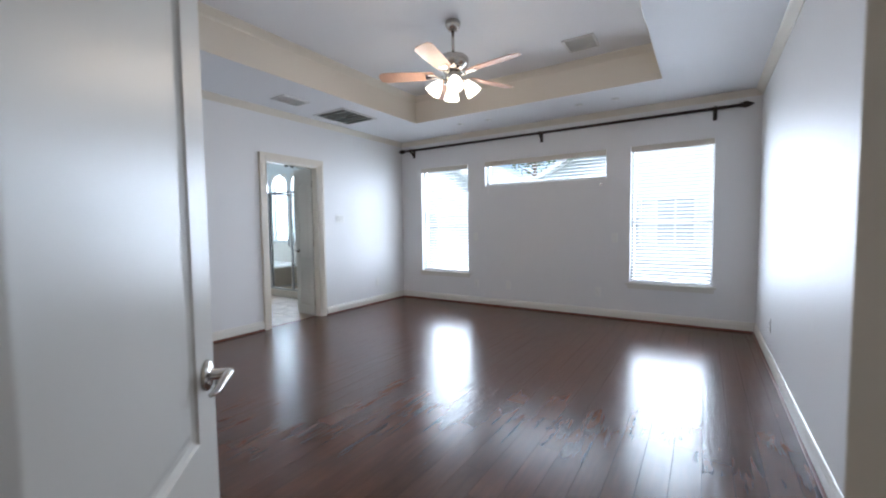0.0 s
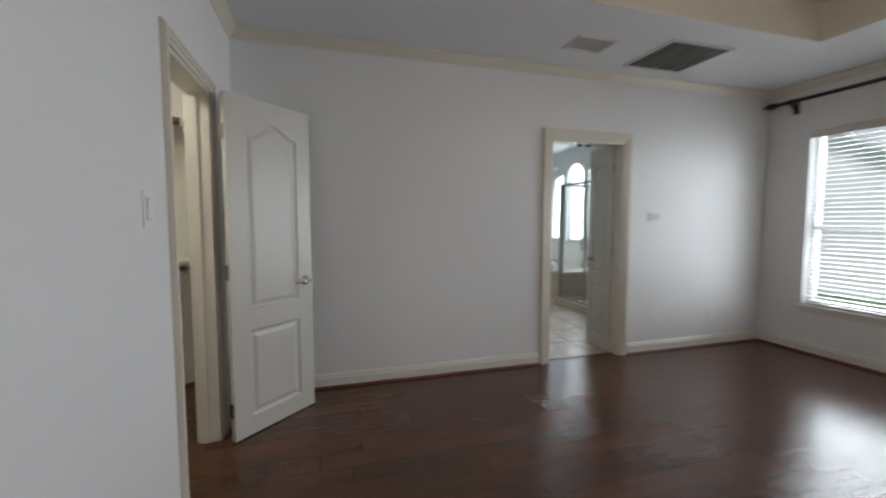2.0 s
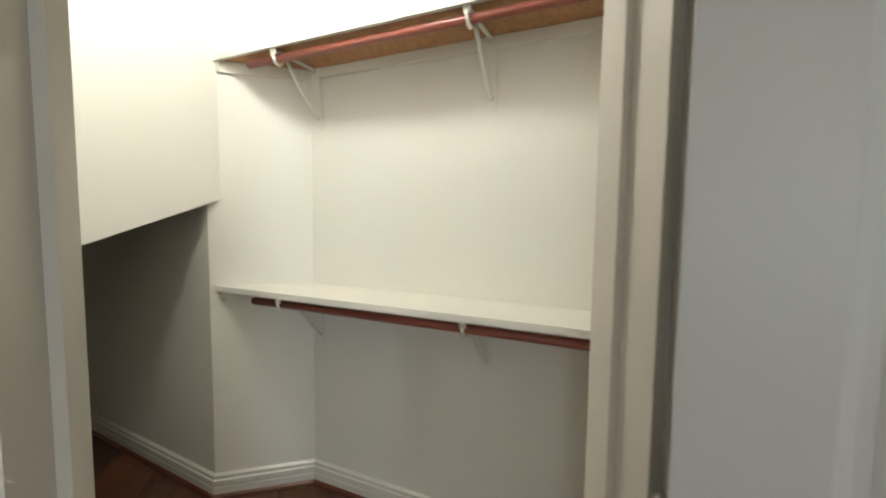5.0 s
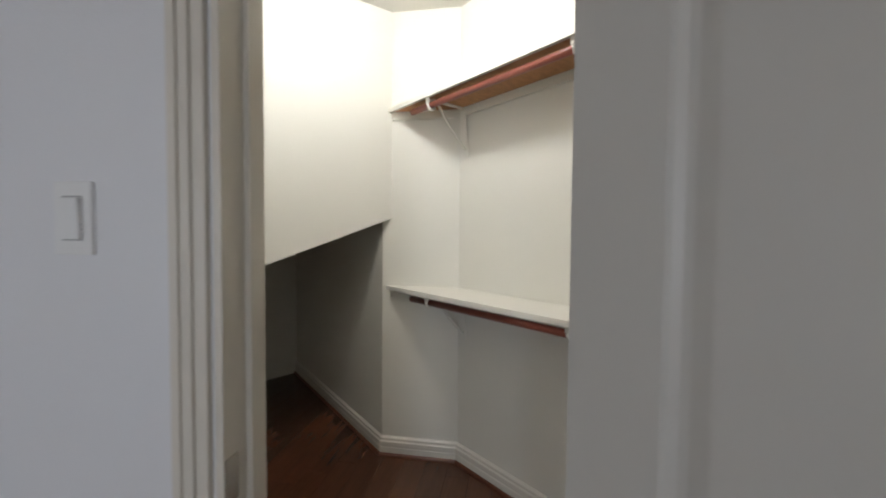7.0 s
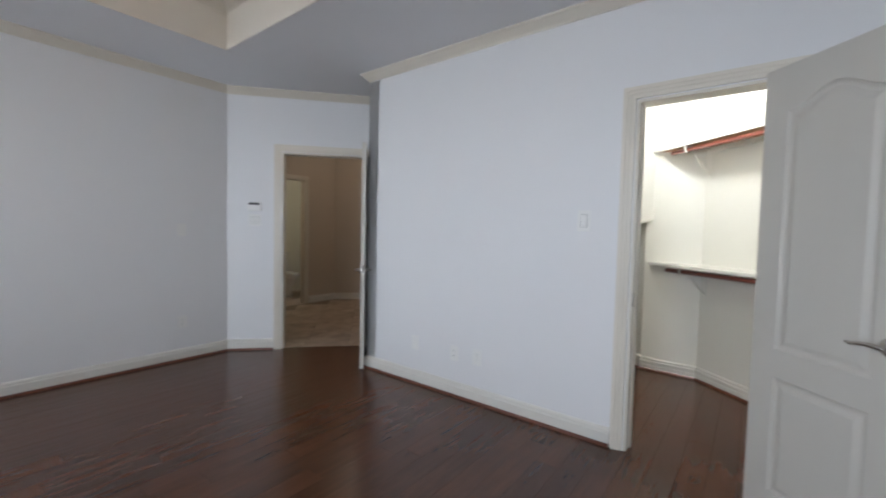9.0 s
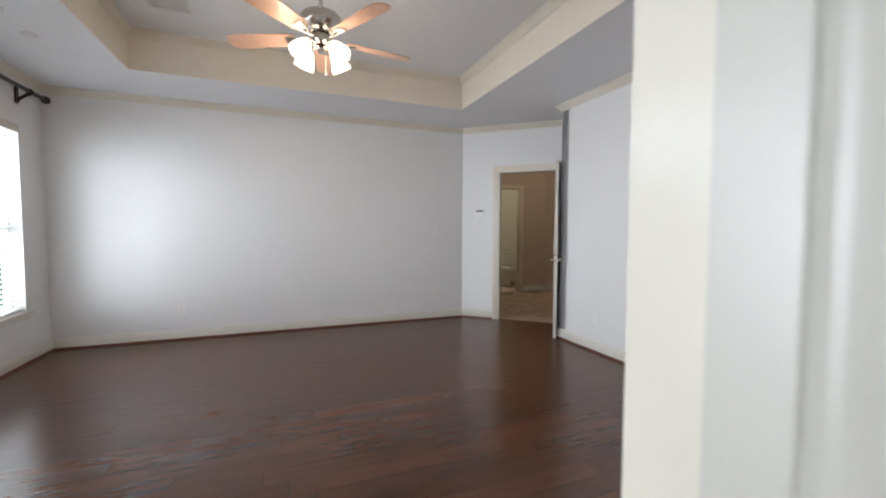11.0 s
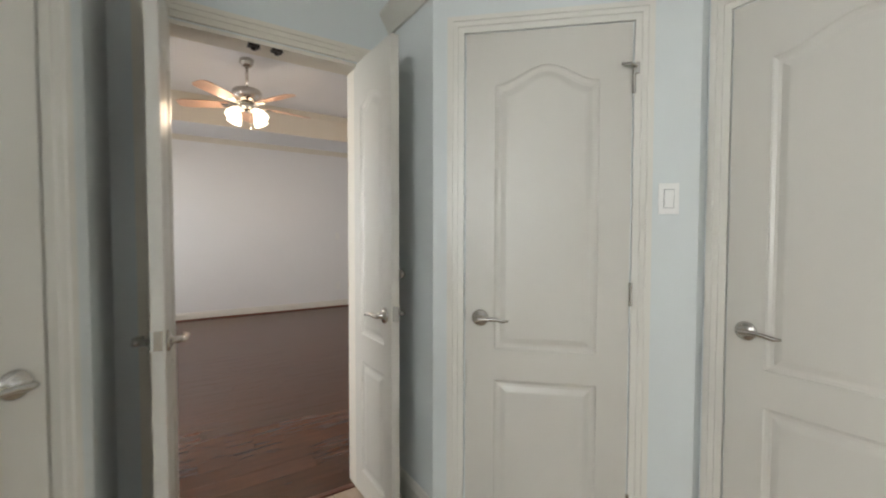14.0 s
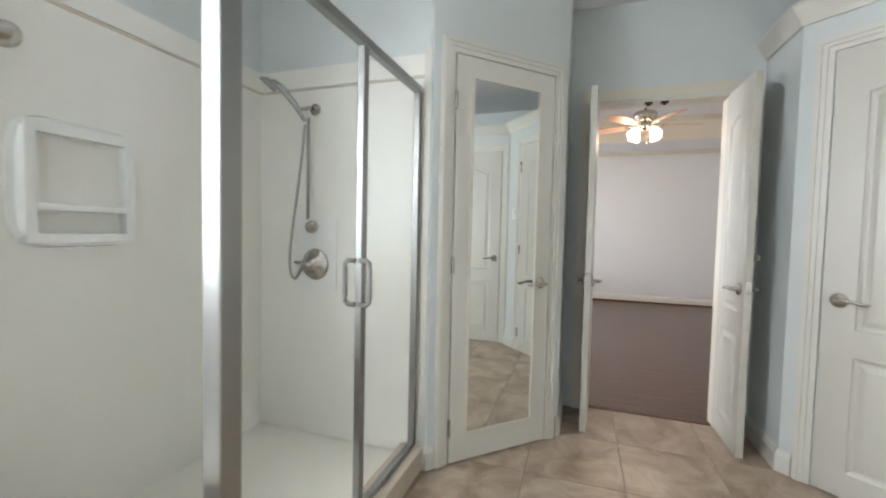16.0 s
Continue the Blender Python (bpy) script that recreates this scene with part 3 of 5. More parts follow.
def closet_shelf(z, osb, label):
    e = empty("closet_shelf", PC @ pose(0, 0, z))
    tagged(e, label, "shelf", "closet shelves")
    f = SD - 0.018

    def slab(a, b, y0, y1, x0=0.0):
        return prism([(x0 - SK * y0, -y0), (SL, -y0), (SL, -y1), (x0 - SK * y1, -y1)], a, b)
    part("board", slab(0.0, 0.018, 0.004, f), M_CLOSET, e)
    if osb:
        part("underside", slab(-0.004, -0.0005, 0.022, f - 0.002, 0.03), M_OSB, e, "bare strand board underside")
    part("front_edge", slab(-0.006, 0.0185, f, SD), M_CLOSET, e)
    part("wall_cleat", boxes(((0.03, -0.02, -0.045), (SL, -0.003, -0.001))), M_CLOSET, e)
    part("end_cleat", prism([(-SK * 0.03 + 0.003, -0.03), (-SK * 0.03 + 0.025, -0.03), (-SK * f + 0.025, -f), (-SK * f + 0.003, -f)], -0.05, -0.006), M_CLOSET, e)
    for x in (0.05, 0.90, 1.75):
        bm = bmesh.new()
        plate_pts = [(x - 0.022, -0.004), (x + 0.022, -0.004), (x + 0.022, -0.262)]
        plate_pts += [(x + 0.022 * math.cos(k * math.pi / 8), -0.262 - 0.022 * math.sin(k * math.pi / 8)) for k in range(1, 8)] + [(x - 0.022, -0.262)]
        lo = [bm.verts.new((px, -0.001 if pz < -0.05 else -0.0205, pz)) for px, pz in plate_pts]
        hi = [bm.verts.new((px, -0.0045 if pz < -0.05 else -0.024, pz)) for px, pz in plate_pts]
        bm.faces.new(lo)
        bm.faces.new(hi[::-1])
        for i in range(len(lo)):
            j = (i + 1) % len(lo)
            bm.faces.new((lo[i], lo[j], hi[j], hi[i]))
        br = part("bracket", bm, M_CLOSET, e, "cream painted metal shelf bracket")
        bm = bmesh.new()
        tube(bm, [(x, -0.006, -0.232), (x, -0.03, -0.215), (x, -0.12, -0.125), (x, -0.205, -0.022)], 0.009, 8, 0.7)
        tube(bm, [(x, -0.022, -0.012), (x, -0.235, -0.012)], 0.008, 8)
        part("strut", bm, M_CLOSET, br, smooth=True)
        bm = bmesh.new()
        tube(bm, [(x, -0.225, -0.012), (x, -0.262, -0.016), (x, -0.272, -0.036), (x, -0.262, -0.058), (x, -0.240, -0.062), (x, -0.222, -0.050)], 0.0075, 8)
        box(bm, (x - 0.013, -0.272, -0.030), (x + 0.013, -0.266, -0.004))
        part("rod_clip", bm, M_CLOSET, br, smooth=True)
        for z in (-0.06, -0.255):
            bm = bmesh.new()
            lathe(bm, [(0.005, 0.0), (0.005, 0.0015), (0.002, 0.0025)], pose(x, -0.0045 if z < -0.1 else -0.024, z, 90), 10)
            part("screw", bm, M_CLOSET, br)
    bm = bmesh.new()
    tube(bm, [(-0.12, -0.245, -0.038), (SL, -0.245, -0.038)], 0.0165, 16)
    part("hanging_rod", bm, M_ROD, e, "red-brown painted wooden clothes rod", True)
    return e


closet_shelf(2.03, True, "cream upper closet shelf with strand board underside and red-brown rod")
closet_shelf(1.00, False, "cream lower closet shelf with red-brown clothes rod")
bm = bmesh.new()
lathe(bm, [(0.10, CH - 0.03), (0.14, CH - 0.015), (0.14, CH)], pose(1.25, -0.85, 0))
tagged(finish("closet_ceiling_lamp", bm, M_FIXTURE, True), "plain round white closet ceiling lamp", "ceiling lamp")


# ---- windows ----
def window(name, x0, x1, z0, z1, sash, label):
    """A window in the north wall with vinyl frame, glass, sill and a raised-slat blind as a thing of its own."""
    e = empty(name, pose((x0 + x1) / 2, L, z0))
    tagged(e, label, "window", kind="structure")
    w, h = (x1 - x0) / 2, z1 - z0
    bm = boxes(((-w, 0.085, 0), (-w + 0.04, 0.135, h)), ((w - 0.04, 0.085, 0), (w, 0.135, h)), ((-w + 0.04, 0.085, 0), (w - 0.04, 0.135, 0.045)), ((-w + 0.04, 0.085, h - 0.04), (w - 0.04, 0.135, h)))
    part("window_frame", bm, M_VINYL, e, "white vinyl window frame")
    if sash:
        part("meeting_rail", boxes(((-w + 0.04, 0.08, sash - 0.022), (w - 0.04, 0.13, sash + 0.022))), M_VINYL, e)
    for a, b in (((0.045, sash - 0.022), (sash + 0.022, h - 0.04)) if sash else ((0.045, h - 0.04),)):
        g = part("pane", boxes(((-w + 0.04, 0.108, a), (w - 0.04, 0.112, b))), M_GLASS, e, "clear glass pane")
        g.visible_shadow = False
    if sash:
        part("window_sill", rbox((-w - 0.045, -0.035, -0.028), (w + 0.045, 0.08, -0.003), 0.005), M_BASE, e, "white painted sill")
        part("apron", boxes(((-w - 0.02, -0.014, -0.075), (w + 0.02, -0.002, -0.028))), M_BASE, e)
    return e


def blind(x0, x1, z0, z1, label, down, tilt=5):
    e = empty("window_blind", pose((x0 + x1) / 2, L, z0))
    tagged(e, label, "blind", "window blinds")
    w, h = (x1 - x0) / 2 - 0.006, z1 - z0
    part("valance", rbox((-w, -0.012, h - 0.075), (w, 0.0, h - 0.004), 0.003), M_VAL, e, "beige blind valance")
    part("head_rail", boxes(((-w + 0.01, 0.002, h - 0.055), (w - 0.01, 0.055, h - 0.006))), M_BLIND, e)
    bm = bmesh.new()
    ww = w - 0.012
    rows = [(-0.024, -0.0010), (-0.012, 0.0015), (0.0, 0.0025), (0.012, 0.0015), (0.024, -0.0010)]
    for x in (-ww, ww):
        for y, z in rows:
            bm.verts.new((x, y, z))
            bm.verts.new((x, y, z - 0.0025))
    bm.verts.ensure_lookup_table()
    v = bm.verts
    for k in range(4):
        a, b = 2 * k, 10 + 2 * k
        bm.faces.new((v[a], v[a + 2], v[b + 2], v[b]))
        bm.faces.new((v[a + 1], v[b + 1], v[b + 3], v[a + 3]))
    for k in (0, 8):
        bm.faces.new((v[k], v[10 + k], v[11 + k], v[k + 1]))
    first = part("slat", bm, M_BLIND, e)
    mesh = first.data
    z, n = h - 0.10, 0
    while z > down + 0.03:
        s = first if n == 0 else new("slat", mesh)
        s.parent = e
        s.matrix_basis = pose(0, 0.032, z, tilt, 0, 0)
        z -= 0.043
        n += 1
    part("bottom_rail", rbox((-ww, 0.01, down + 0.006), (ww, 0.055, down + 0.024), 0.004), M_BLIND, e)
    for x in (-ww * 0.75, ww * 0.75):
        bm = boxes(((x - 0.001, 0.006, down + 0.02), (x + 0.001, 0.0075, h - 0.05)))
        part("ladder_cord", bm, M_BLIND, e)
    bm = bmesh.new()
    tube(bm, [(-w + 0.06, -0.018, h - 0.07), (-w + 0.06, -0.018, max(-0.1, h - 0.75))], 0.0035, 8)
    part("tilt_wand", bm, M_BLIND, e)


window("window_1", 0.41, 1.30, 0.48, 2.175, 0.76, "white vinyl window with narrow sill in the bedroom")
window("window_2", 3.62, 4.49, 0.48, 2.175, 0.76, "white vinyl window with narrow sill near the bedroom corner")
window("window_3", 1.59, 3.34, 1.81, 2.175, 0, "long low transom window high on the bedroom wall")
blind(0.41, 1.30, 0.48, 2.175, "open white slatted blind with beige valance", 0.0)
blind(3.62, 4.49, 0.48, 2.175, "open white slatted blind with beige valance", 0.0)
blind(1.59, 3.34, 1.81, 2.175, "open white slatted transom blind with beige valance", 0.0, 14)

# curtain rod
rod = tagged(empty("curtain_rod", pose(0, L - 0.10, 2.475)), "long dark bronze curtain rod with pointed finials above the windows", "curtain rod")
bm = bmesh.new()
tube(bm, [(0.14, 0, 0), (4.70, 0, 0)], 0.018, 16)
part("pole", bm, M_DARK, rod, smooth=True)
for x, s in ((0.14, -1), (4.70, 1)):
    bm = bmesh.new()
    lathe(bm, [(0.02, 0), (0.03, 0.008), (0.02, 0.02), (0.034, 0.035), (0.036, 0.05), (0.026, 0.08), (0.012, 0.11), (0.003, 0.125)], pose(x, 0, 0, 0, 90 * s, 0), 16)
    part("finial", bm, M_DARK, rod, smooth=True)
for x in (0.27, 2.48, 4.48):
    bm = bmesh.new()
    box(bm, (x - 0.02, 0.085, -0.11), (x + 0.02, 0.099, 0.03))
    tube(bm, [(x, 0.09, -0.09), (x, 0.07, -0.07), (x, 0.02, -0.03), (x, -0.006, -0.026)], 0.013, 10)
    lathe(bm, [(0.026, -0.012), (0.028, 0), (0.026, 0.012)], pose(x, 0, 0, 0, 90, 0), 16)
    part("bracket", bm, M_DARK, rod, "carved dark rod bracket")

# ---- ceiling fan ----
FX, FY = 2.548, 2.69
fan = tagged(empty("ceiling_fan", pose(FX, FY, 0)), "brushed nickel ceiling fan with five wood blades and lit frosted shades", "ceiling fan")
bm = bmesh.new()
lathe(bm, [(0.055, 0), (0.065, -0.01), (0.065, -0.04), (0.045, -0.075), (0.02, -0.085)], pose(0, 0, TZ))
part("canopy", bm, M_NICKEL, fan, smooth=True)
bm = bmesh.new()
lathe(bm, [(0.013, 2.68), (0.013, TZ - 0.08)], None, 12)
part("downrod", bm, M_NICKEL, fan, smooth=True)
bm = bmesh.new()
lathe(bm, [(0.03, 2.70), (0.06, 2.685), (0.12, 2.675), (0.135, 2.655), (0.13, 2.60), (0.10, 2.575), (0.09, 2.555), (0.06, 2.55)])
part("motor_housing", bm, M_NICKEL, fan, smooth=True)
bm = bmesh.new()
lathe(bm, [(0.06, 2.55), (0.07, 2.53), (0.07, 2.50), (0.05, 2.475), (0.03, 2.46)])
part("light_hub", bm, M_NICKEL, fan, smooth=True)
for k in range(5):
    a = -8 + 72 * k
    m = pose(0, 0, 2.525, 0, 0, a)
    bm = bmesh.new()
    prof = [(0.17, 0.05), (0.20, 0.058), (0.40, 0.068), (0.56, 0.074), (0.61, 0.07), (0.64, 0.05), (0.65, 0.02)]
    pts = [(x, y) for x, y in prof] + [(x, -y) for x, y in prof[::-1]]
    lo = [bm.verts.new((x, y, -0.003)) for x, y in pts]
    hi = [bm.verts.new((x, y, 0.003)) for x, y in pts]
    bm.faces.new(lo[::-1])
    bm.faces.new(hi)
    for i in range(len(pts)):
        j = (i + 1) % len(pts)
        bm.faces.new((lo[i], lo[j], hi[j], hi[i]))
    bl = part("blade", bm, M_BLADE, fan, "blush wood fan blade")
    bl.matrix_basis = m @ pose(0, 0, 0, 12, 0, 0)
    bm = bmesh.new()
    tube(bm, [(0.09, 0, -0.015), (0.13, 0, -0.02), (0.16, 0.02, -0.008), (0.22, 0.03, -0.006)], 0.008, 8)
    tube(bm, [(0.13, 0, -0.02), (0.16, -0.02, -0.008), (0.22, -0.03, -0.006)], 0.008, 8)
    box(bm, (0.17, -0.035, -0.009), (0.24, 0.035, -0.004))
    br = part("blade_arm", bm, M_NICKEL, fan)
    br.matrix_basis = m @ pose(0, 0, 0, 12, 0, 0)
for k in range(4):
    a = 36 + 90 * k
    m = pose(0, 0, 2.475, 0, 0, a)
    bm = bmesh.new()
    tube(bm, [(0.05, 0, 0), (0.09, 0, 0.01), (0.115, 0, -0.005)], 0.009, 8)
    arm = part("lamp_arm", bm, M_NICKEL, fan)
    arm.matrix_basis = m
    bm = bmesh.new()
    lathe(bm, [(0.018, 0.0), (0.028, -0.012), (0.048, -0.05), (0.062, -0.09), (0.068, -0.12), (0.058, -0.117)], None, 20)
    sh = part("shade", bm, M_SHADE, fan, "lit frosted bell glass shade", True)
    sh.matrix_basis = m @ pose(0.115, 0, -0.005, 0, -35, 0)
    c = m @ Vector((0.20, 0, -0.16))
    point_light("fan_bulb", (FX + c.x, FY + c.y, c.z), 4.5, WARM, 0.05)
bm = bmesh.new()
tube(bm, [(0.03, -0.03, 2.47), (0.03, -0.03, 2.33)], 0.0015, 6)
lathe(bm, [(0.003, 2.33), (0.007, 2.315), (0.006, 2.30), (0.002, 2.295)], pose(0.03, -0.03, 0), 10)
part("pull_chain", bm, M_NICKEL, fan)


# ---- ceiling vents and small lights ----
def grille(name, x0, x1, y0, y1, z, slats, dark, label):
    e = tagged(empty(name, pose((x0 + x1) / 2, (y0 + y1) / 2, z)), label, "vent")
    w, h = (x1 - x0) / 2, (y1 - y0) / 2
    part("backing", boxes(((-w + 0.02, -h + 0.02, -0.003), (w - 0.02, h - 0.02, -0.001))), M_VENTDARK if dark else M_VENT, e)
    bm = boxes(((-w, -h, -0.012), (-w + 0.025, h, 0)), ((w - 0.025, -h, -0.012), (w, h, 0)), ((-w + 0.025, -h, -0.012), (w - 0.025, -h + 0.025, 0)), ((-w + 0.025, h - 0.025, -0.012), (w - 0.025, h, 0)))
    part("frame", bm, M_VENT, e)
    for k in range(slats):
        y = -h + 0.025 + (k + 0.5) * (2 * h - 0.05) / slats
        s = part("slat", boxes(((-w + 0.025, -0.008, -0.0015), (w - 0.025, 0.008, 0))), M_VENT, e)
        s.matrix_basis = pose(0, y, -0.006, 35, 0, 0)
    return e


v1 = grille("return_vent", 0.22, 0.76, 3.10, 3.70, H, 3, True, "dark return air grille in the bedroom ceiling border")
grille("supply_vent", 0.38, 0.62, 2.40, 2.74, H, 7, False, "white supply air vent in the ceiling border")
grille("supply_vent", 3.21, 3.51, 3.60, 3.90, TZ, 8, False, "white supply air vent in the raised ceiling")
for x, y in ((1.51, 4.60), (1.93, 4.62), (3.12, 4.62), (3.52, 4.63)):
    e = tagged(empty("recessed_spot", pose(x, y, H)), "small white round ceiling spot, unlit", "ceiling spot", "ceiling spots")
    bm = bmesh.new()
    lathe(bm, [(0.045, 0), (0.047, -0.006), (0.036, -0.008), (0.030, -0.002)], None, 20)
    part("ring", bm, M_VENT, e, smooth=True)
    bm = bmesh.new()
    lathe(bm, [(0.028, -0.001), (0.024, -0.012), (0.01, -0.016)], None, 16)
    part("eyeball", bm, M_PLASTIC, e, smooth=True)


# ---- plates ----
def plate(kind, m, label, gangs=1, size=1.0):
    """A wall plate whose face looks along -y of the pose."""
    e = tagged(empty("light_switch" if kind == "switch" else "wall_outlet" if kind == "outlet" else "blank_plate", m), label, "switch" if kind == "switch" else "outlet" if kind == "outlet" else "plate")
    e.scale = (size, size, size)
    w = 0.036 + 0.023 * (gangs - 1)
    part("cover", rbox((-w, -0.006, -0.058), (w, 0, 0.058), 0.002), M_PLASTIC, e)
    if kind == "switch":
        for g in range(gangs):
            x = (g - (gangs - 1) / 2) * 0.046
            # shadow line round the rocker, put in as a grey rim
            part("rocker_shadow", boxes(((x - 0.0185, -0.0068, -0.0355), (x + 0.0185, -0.0055, 0.0355))), M_ROCKER_SHADE, e)
            r = part("rocker", rbox((x - 0.016, -0.011, -0.033), (x + 0.016, -0.005, 0.033), 0.002), M_PLASTIC, e)
            r.matrix_basis = pose(0, 0, 0, 3, 0, 0)
    elif kind == "outlet":
        for z in (-0.02, 0.02):
            part("socket", rbox((-0.015, -0.0085, z - 0.013), (0.015, -0.005, z + 0.013), 0.002), M_PLASTIC, e)
            part("slot", boxes(((-0.008, -0.009, z - 0.004), (-0.0055, -0.0083, z + 0.006)), ((0.0055, -0.009, z - 0.004), (0.008, -0.0083, z + 0.006))), M_SLOT, e)
    return e


def on_south(x, z):
    return pose(x, 0, z, 0, 0, 180)


def on_north(x, z):
    return pose(x, L, z)


def on_west(y, z):
    return pose(0, y, z, 0, 0, 90)


def on_east(y, z):
    return pose(W, y, z, 0, 0, -90)


plate("switch", on_south(1.527, 1.348), "white oversized rocker light switch beside the closet door", size=1.13)
plate("outlet", on_south(2.275, 0.34), "white duplex outlet low on the closet wall")
plate("outlet", on_south(2.48, 0.33), "white cable outlet low on the closet wall")
plate("blank", on_south(2.88, 0.34), "painted blank plate low on the wall")
plate("switch", on_west(3.72, 1.34), "white triple light switch beside the bathroom door", 3)
plate("outlet", on_west(4.48, 0.34), "white duplex outlet above the baseboard")
plate("outlet", on_north(1.44, 0.32), "white duplex outlet under the window wall")
plate("blank", on_north(1.97, 0.33), "painted blank plate on the window wall")
plate("outlet", on_north(3.24, 0.33), "white duplex outlet under the window wall")
plate("blank", on_north(3.44, 1.04), "painted blank plate beside the window")
plate("blank", on_north(1.43, 1.05), "painted blank plate beside the window")
plate("outlet", on_east(4.03, 0.33), "white duplex outlet on the plain side wall")
plate("outlet", on_east(1.00, 0.36), "white duplex outlet on the plain side wall")
plate("blank", on_east(1.00, 1.22), "painted blank plate on the plain side wall")
bm = bmesh.new()
lathe(bm, [(0.012, 0), (0.014, 0.006), (0.006, 0.012), (0.006, 0.03), (0.012, 0.036)], pose(3.27, L, 1.73, 90), 12)
tagged(finish("cord_cleat", bm, M_NICKEL), "small metal cord holder under the transom window", "cord cleat")
kp = tagged(empty("alarm_keypad", PE @ pose(1.86, 0, 1.47, 0, 0, 180)), "grey alarm keypad with dark display beside the entry door", "alarm keypad")
part("body", rbox((-0.065, -0.028, -0.045), (0.065, 0, 0.045), 0.006), M_PLASTIC, kp)
part("display", rbox((-0.052, -0.031, 0.014), (0.052, -0.027, 0.036), 0.002), M_SLOT, kp, "dark keypad display")
plate("switch", PE @ pose(1.86, 0, 1.33, 0, 0, 180), "white double light switch below the keypad", 2)

# ---- bathroom ----
BX, BN, BS = -4.5, 5.11, 1.61
LEDGE = 2.30
YC, YG = 2.40, 3.48
A0, A1 = (-0.52, 2.38), (-1.20, 1.66)
G0, G1 = (-1.15, 4.07), (-0.56, 3.48)
wall("wall_bath_door", (-0.1205, YC), (-0.1205, YG), 0.0005 + 0.004, H, [(0.16, 0.935, 0, TOP)], M_BATH, "pale blue-grey bathroom wall above the double door")
wall("wall_bath_ledge_side", (A0[0], YC), (-0.12, YC), 0.08, LEDGE, [], M_BATH, "pale blue-grey short wall under the plant ledge")
ob = wall("wall_bath_diagonal", (A1[0], BS + 0.05), (A0[0], YC), 0.1, LEDGE, [], M_BATH, "pale blue-grey diagonal bathroom wall with a door")
wall("wall_bath_south", (BX, BS), (A1[0], BS), 0.1, LEDGE, [], M_BATH, "pale blue-grey bathroom wall with a door")
structure("ceiling_plant_ledge", prism([(-0.13, YC), (A0[0], YC), (A1[0], BS + 0.05), (A1[0], BS), (BX, BS), (BX, 0.9), (-0.13, 0.9)], LEDGE - 0.02, LEDGE), M_BATH, "pale ledge on top of the low bathroom walls", "ledge")
wall("wall_bath_corner", (A1[0], BS), (A1[0], BS + 0.05), 0.1, LEDGE, [], M_BATH, "pale blue-grey narrow wall corner beside a door")
wall("wall_bath_upper_south", (BX, 0.9), (-0.125, 0.9), 0.1, H, [], M_BATH, "pale blue-grey upper bathroom wall", z0=LEDGE)
wall("wall_bath_upper_east", (-0.121, 0.9), (-0.121, YC), 0.004, H, [], M_BATH, "pale blue-grey upper bathroom wall", z0=LEDGE)
wall("wall_bath_mirror_return", (-0.12, YG), (G1[0], YG), 0.08, H, [], M_BATH, "pale blue-grey return wall beside the double door")
wall("wall_bath_mirror", G1, G0, 0.09, H, [], M_BATH, "pale blue-grey diagonal wall with the mirror door")
wall("wall_bath_west", (BX, BN), (BX, 0.9), 0.1, H, [], M_BATH, "pale blue-grey far bathroom wall")
# north wall with three arched lights above the tub
ARCH = [(-4.25, -3.75), (-3.60, -3.10), (-2.95, -2.45)]
AZ0, AZ1 = 0.92, 2.12
wall("wall_bath_north", (-0.12, BN), (BX, BN), 0.15, H, [(-0.12 - b, -0.12 - a, AZ0, AZ1 + 0.25) for a, b in ARCH], M_BATH, "pale blue-grey bathroom wall with three arched windows")
structure("ceiling_bath", boxes(((BX - 0.1, 0.8, H), (-0.12, BN + 0.15, H + 0.08))), M_CEIL, "white bathroom ceiling", "ceiling")
for a, b in ARCH:
    e = tagged(empty("window_bath", pose((a + b) / 2, BN, AZ0)), "narrow white arched window above the bathtub", "window", kind="structure")
    w, h = (b - a) / 2, AZ1 - AZ0
    bm = bmesh.new()
    n = 14
    arc = [(w * math.cos(math.pi * k / n), h + 0.24 * math.sin(math.pi * k / n)) for k in range(n + 1)]
    for k in range(n):
        (xa, za), (xb, zb) = arc[k], arc[k + 1]
        vs = [[bm.verts.new((x, y, z)) for x, z in ((xa, za), (xb, zb), (xb, h + 0.25), (xa, h + 0.25))] for y in (0.0, 0.14)]
        bm.faces.new(vs[0])
        bm.faces.new(vs[1][::-1])
        bm.faces.new((vs[0][0], vs[1][0], vs[1][1], vs[0][1]))
    part("arch_head", bm, M_BASE, e, "white arched window head")
    bm = boxes(((-w, 0.07, 0), (-w + 0.035, 0.12, h)), ((w - 0.035, 0.07, 0), (w, 0.12, h)), ((-w + 0.035, 0.07, 0), (w - 0.035, 0.12, 0.04)))
    part("window_frame", bm, M_VINYL, e)
    g = part("pane", boxes(((-w + 0.03, 0.093, 0.04), (w - 0.03, 0.097, h + 0.24))), M_WHITEOUT, e, "translucent white pane imitating overexposed daylight")
    g.visible_shadow = False
# crown and base
BCROWN = [(0, 0), (0, -0.10), (0.012, -0.10), (0.02, -0.08), (0.05, -0.03), (0.06, -0.015), (0.06, 0)]
trim("trim_ledge_crown", [(BX, BS, LEDGE), (A1[0], BS, LEDGE), (A1[0], BS + 0.05, LEDGE), (A0[0], YC, LEDGE), (-0.125, YC, LEDGE)], BCROWN, M_BASE, "white crown moulding along the plant ledge")
BB = [(0, 0.001), (0.018, 0.001), (0.018, 0.085), (0.012, 0.10), (0.006, 0.112), (0, 0.115)]
PA = along(A0[0], YC, A1[0], BS + 0.05)
AL = math.hypot(A0[0] - A1[0], YC - BS - 0.05)
DA0, DA1 = 0.135, 0.765
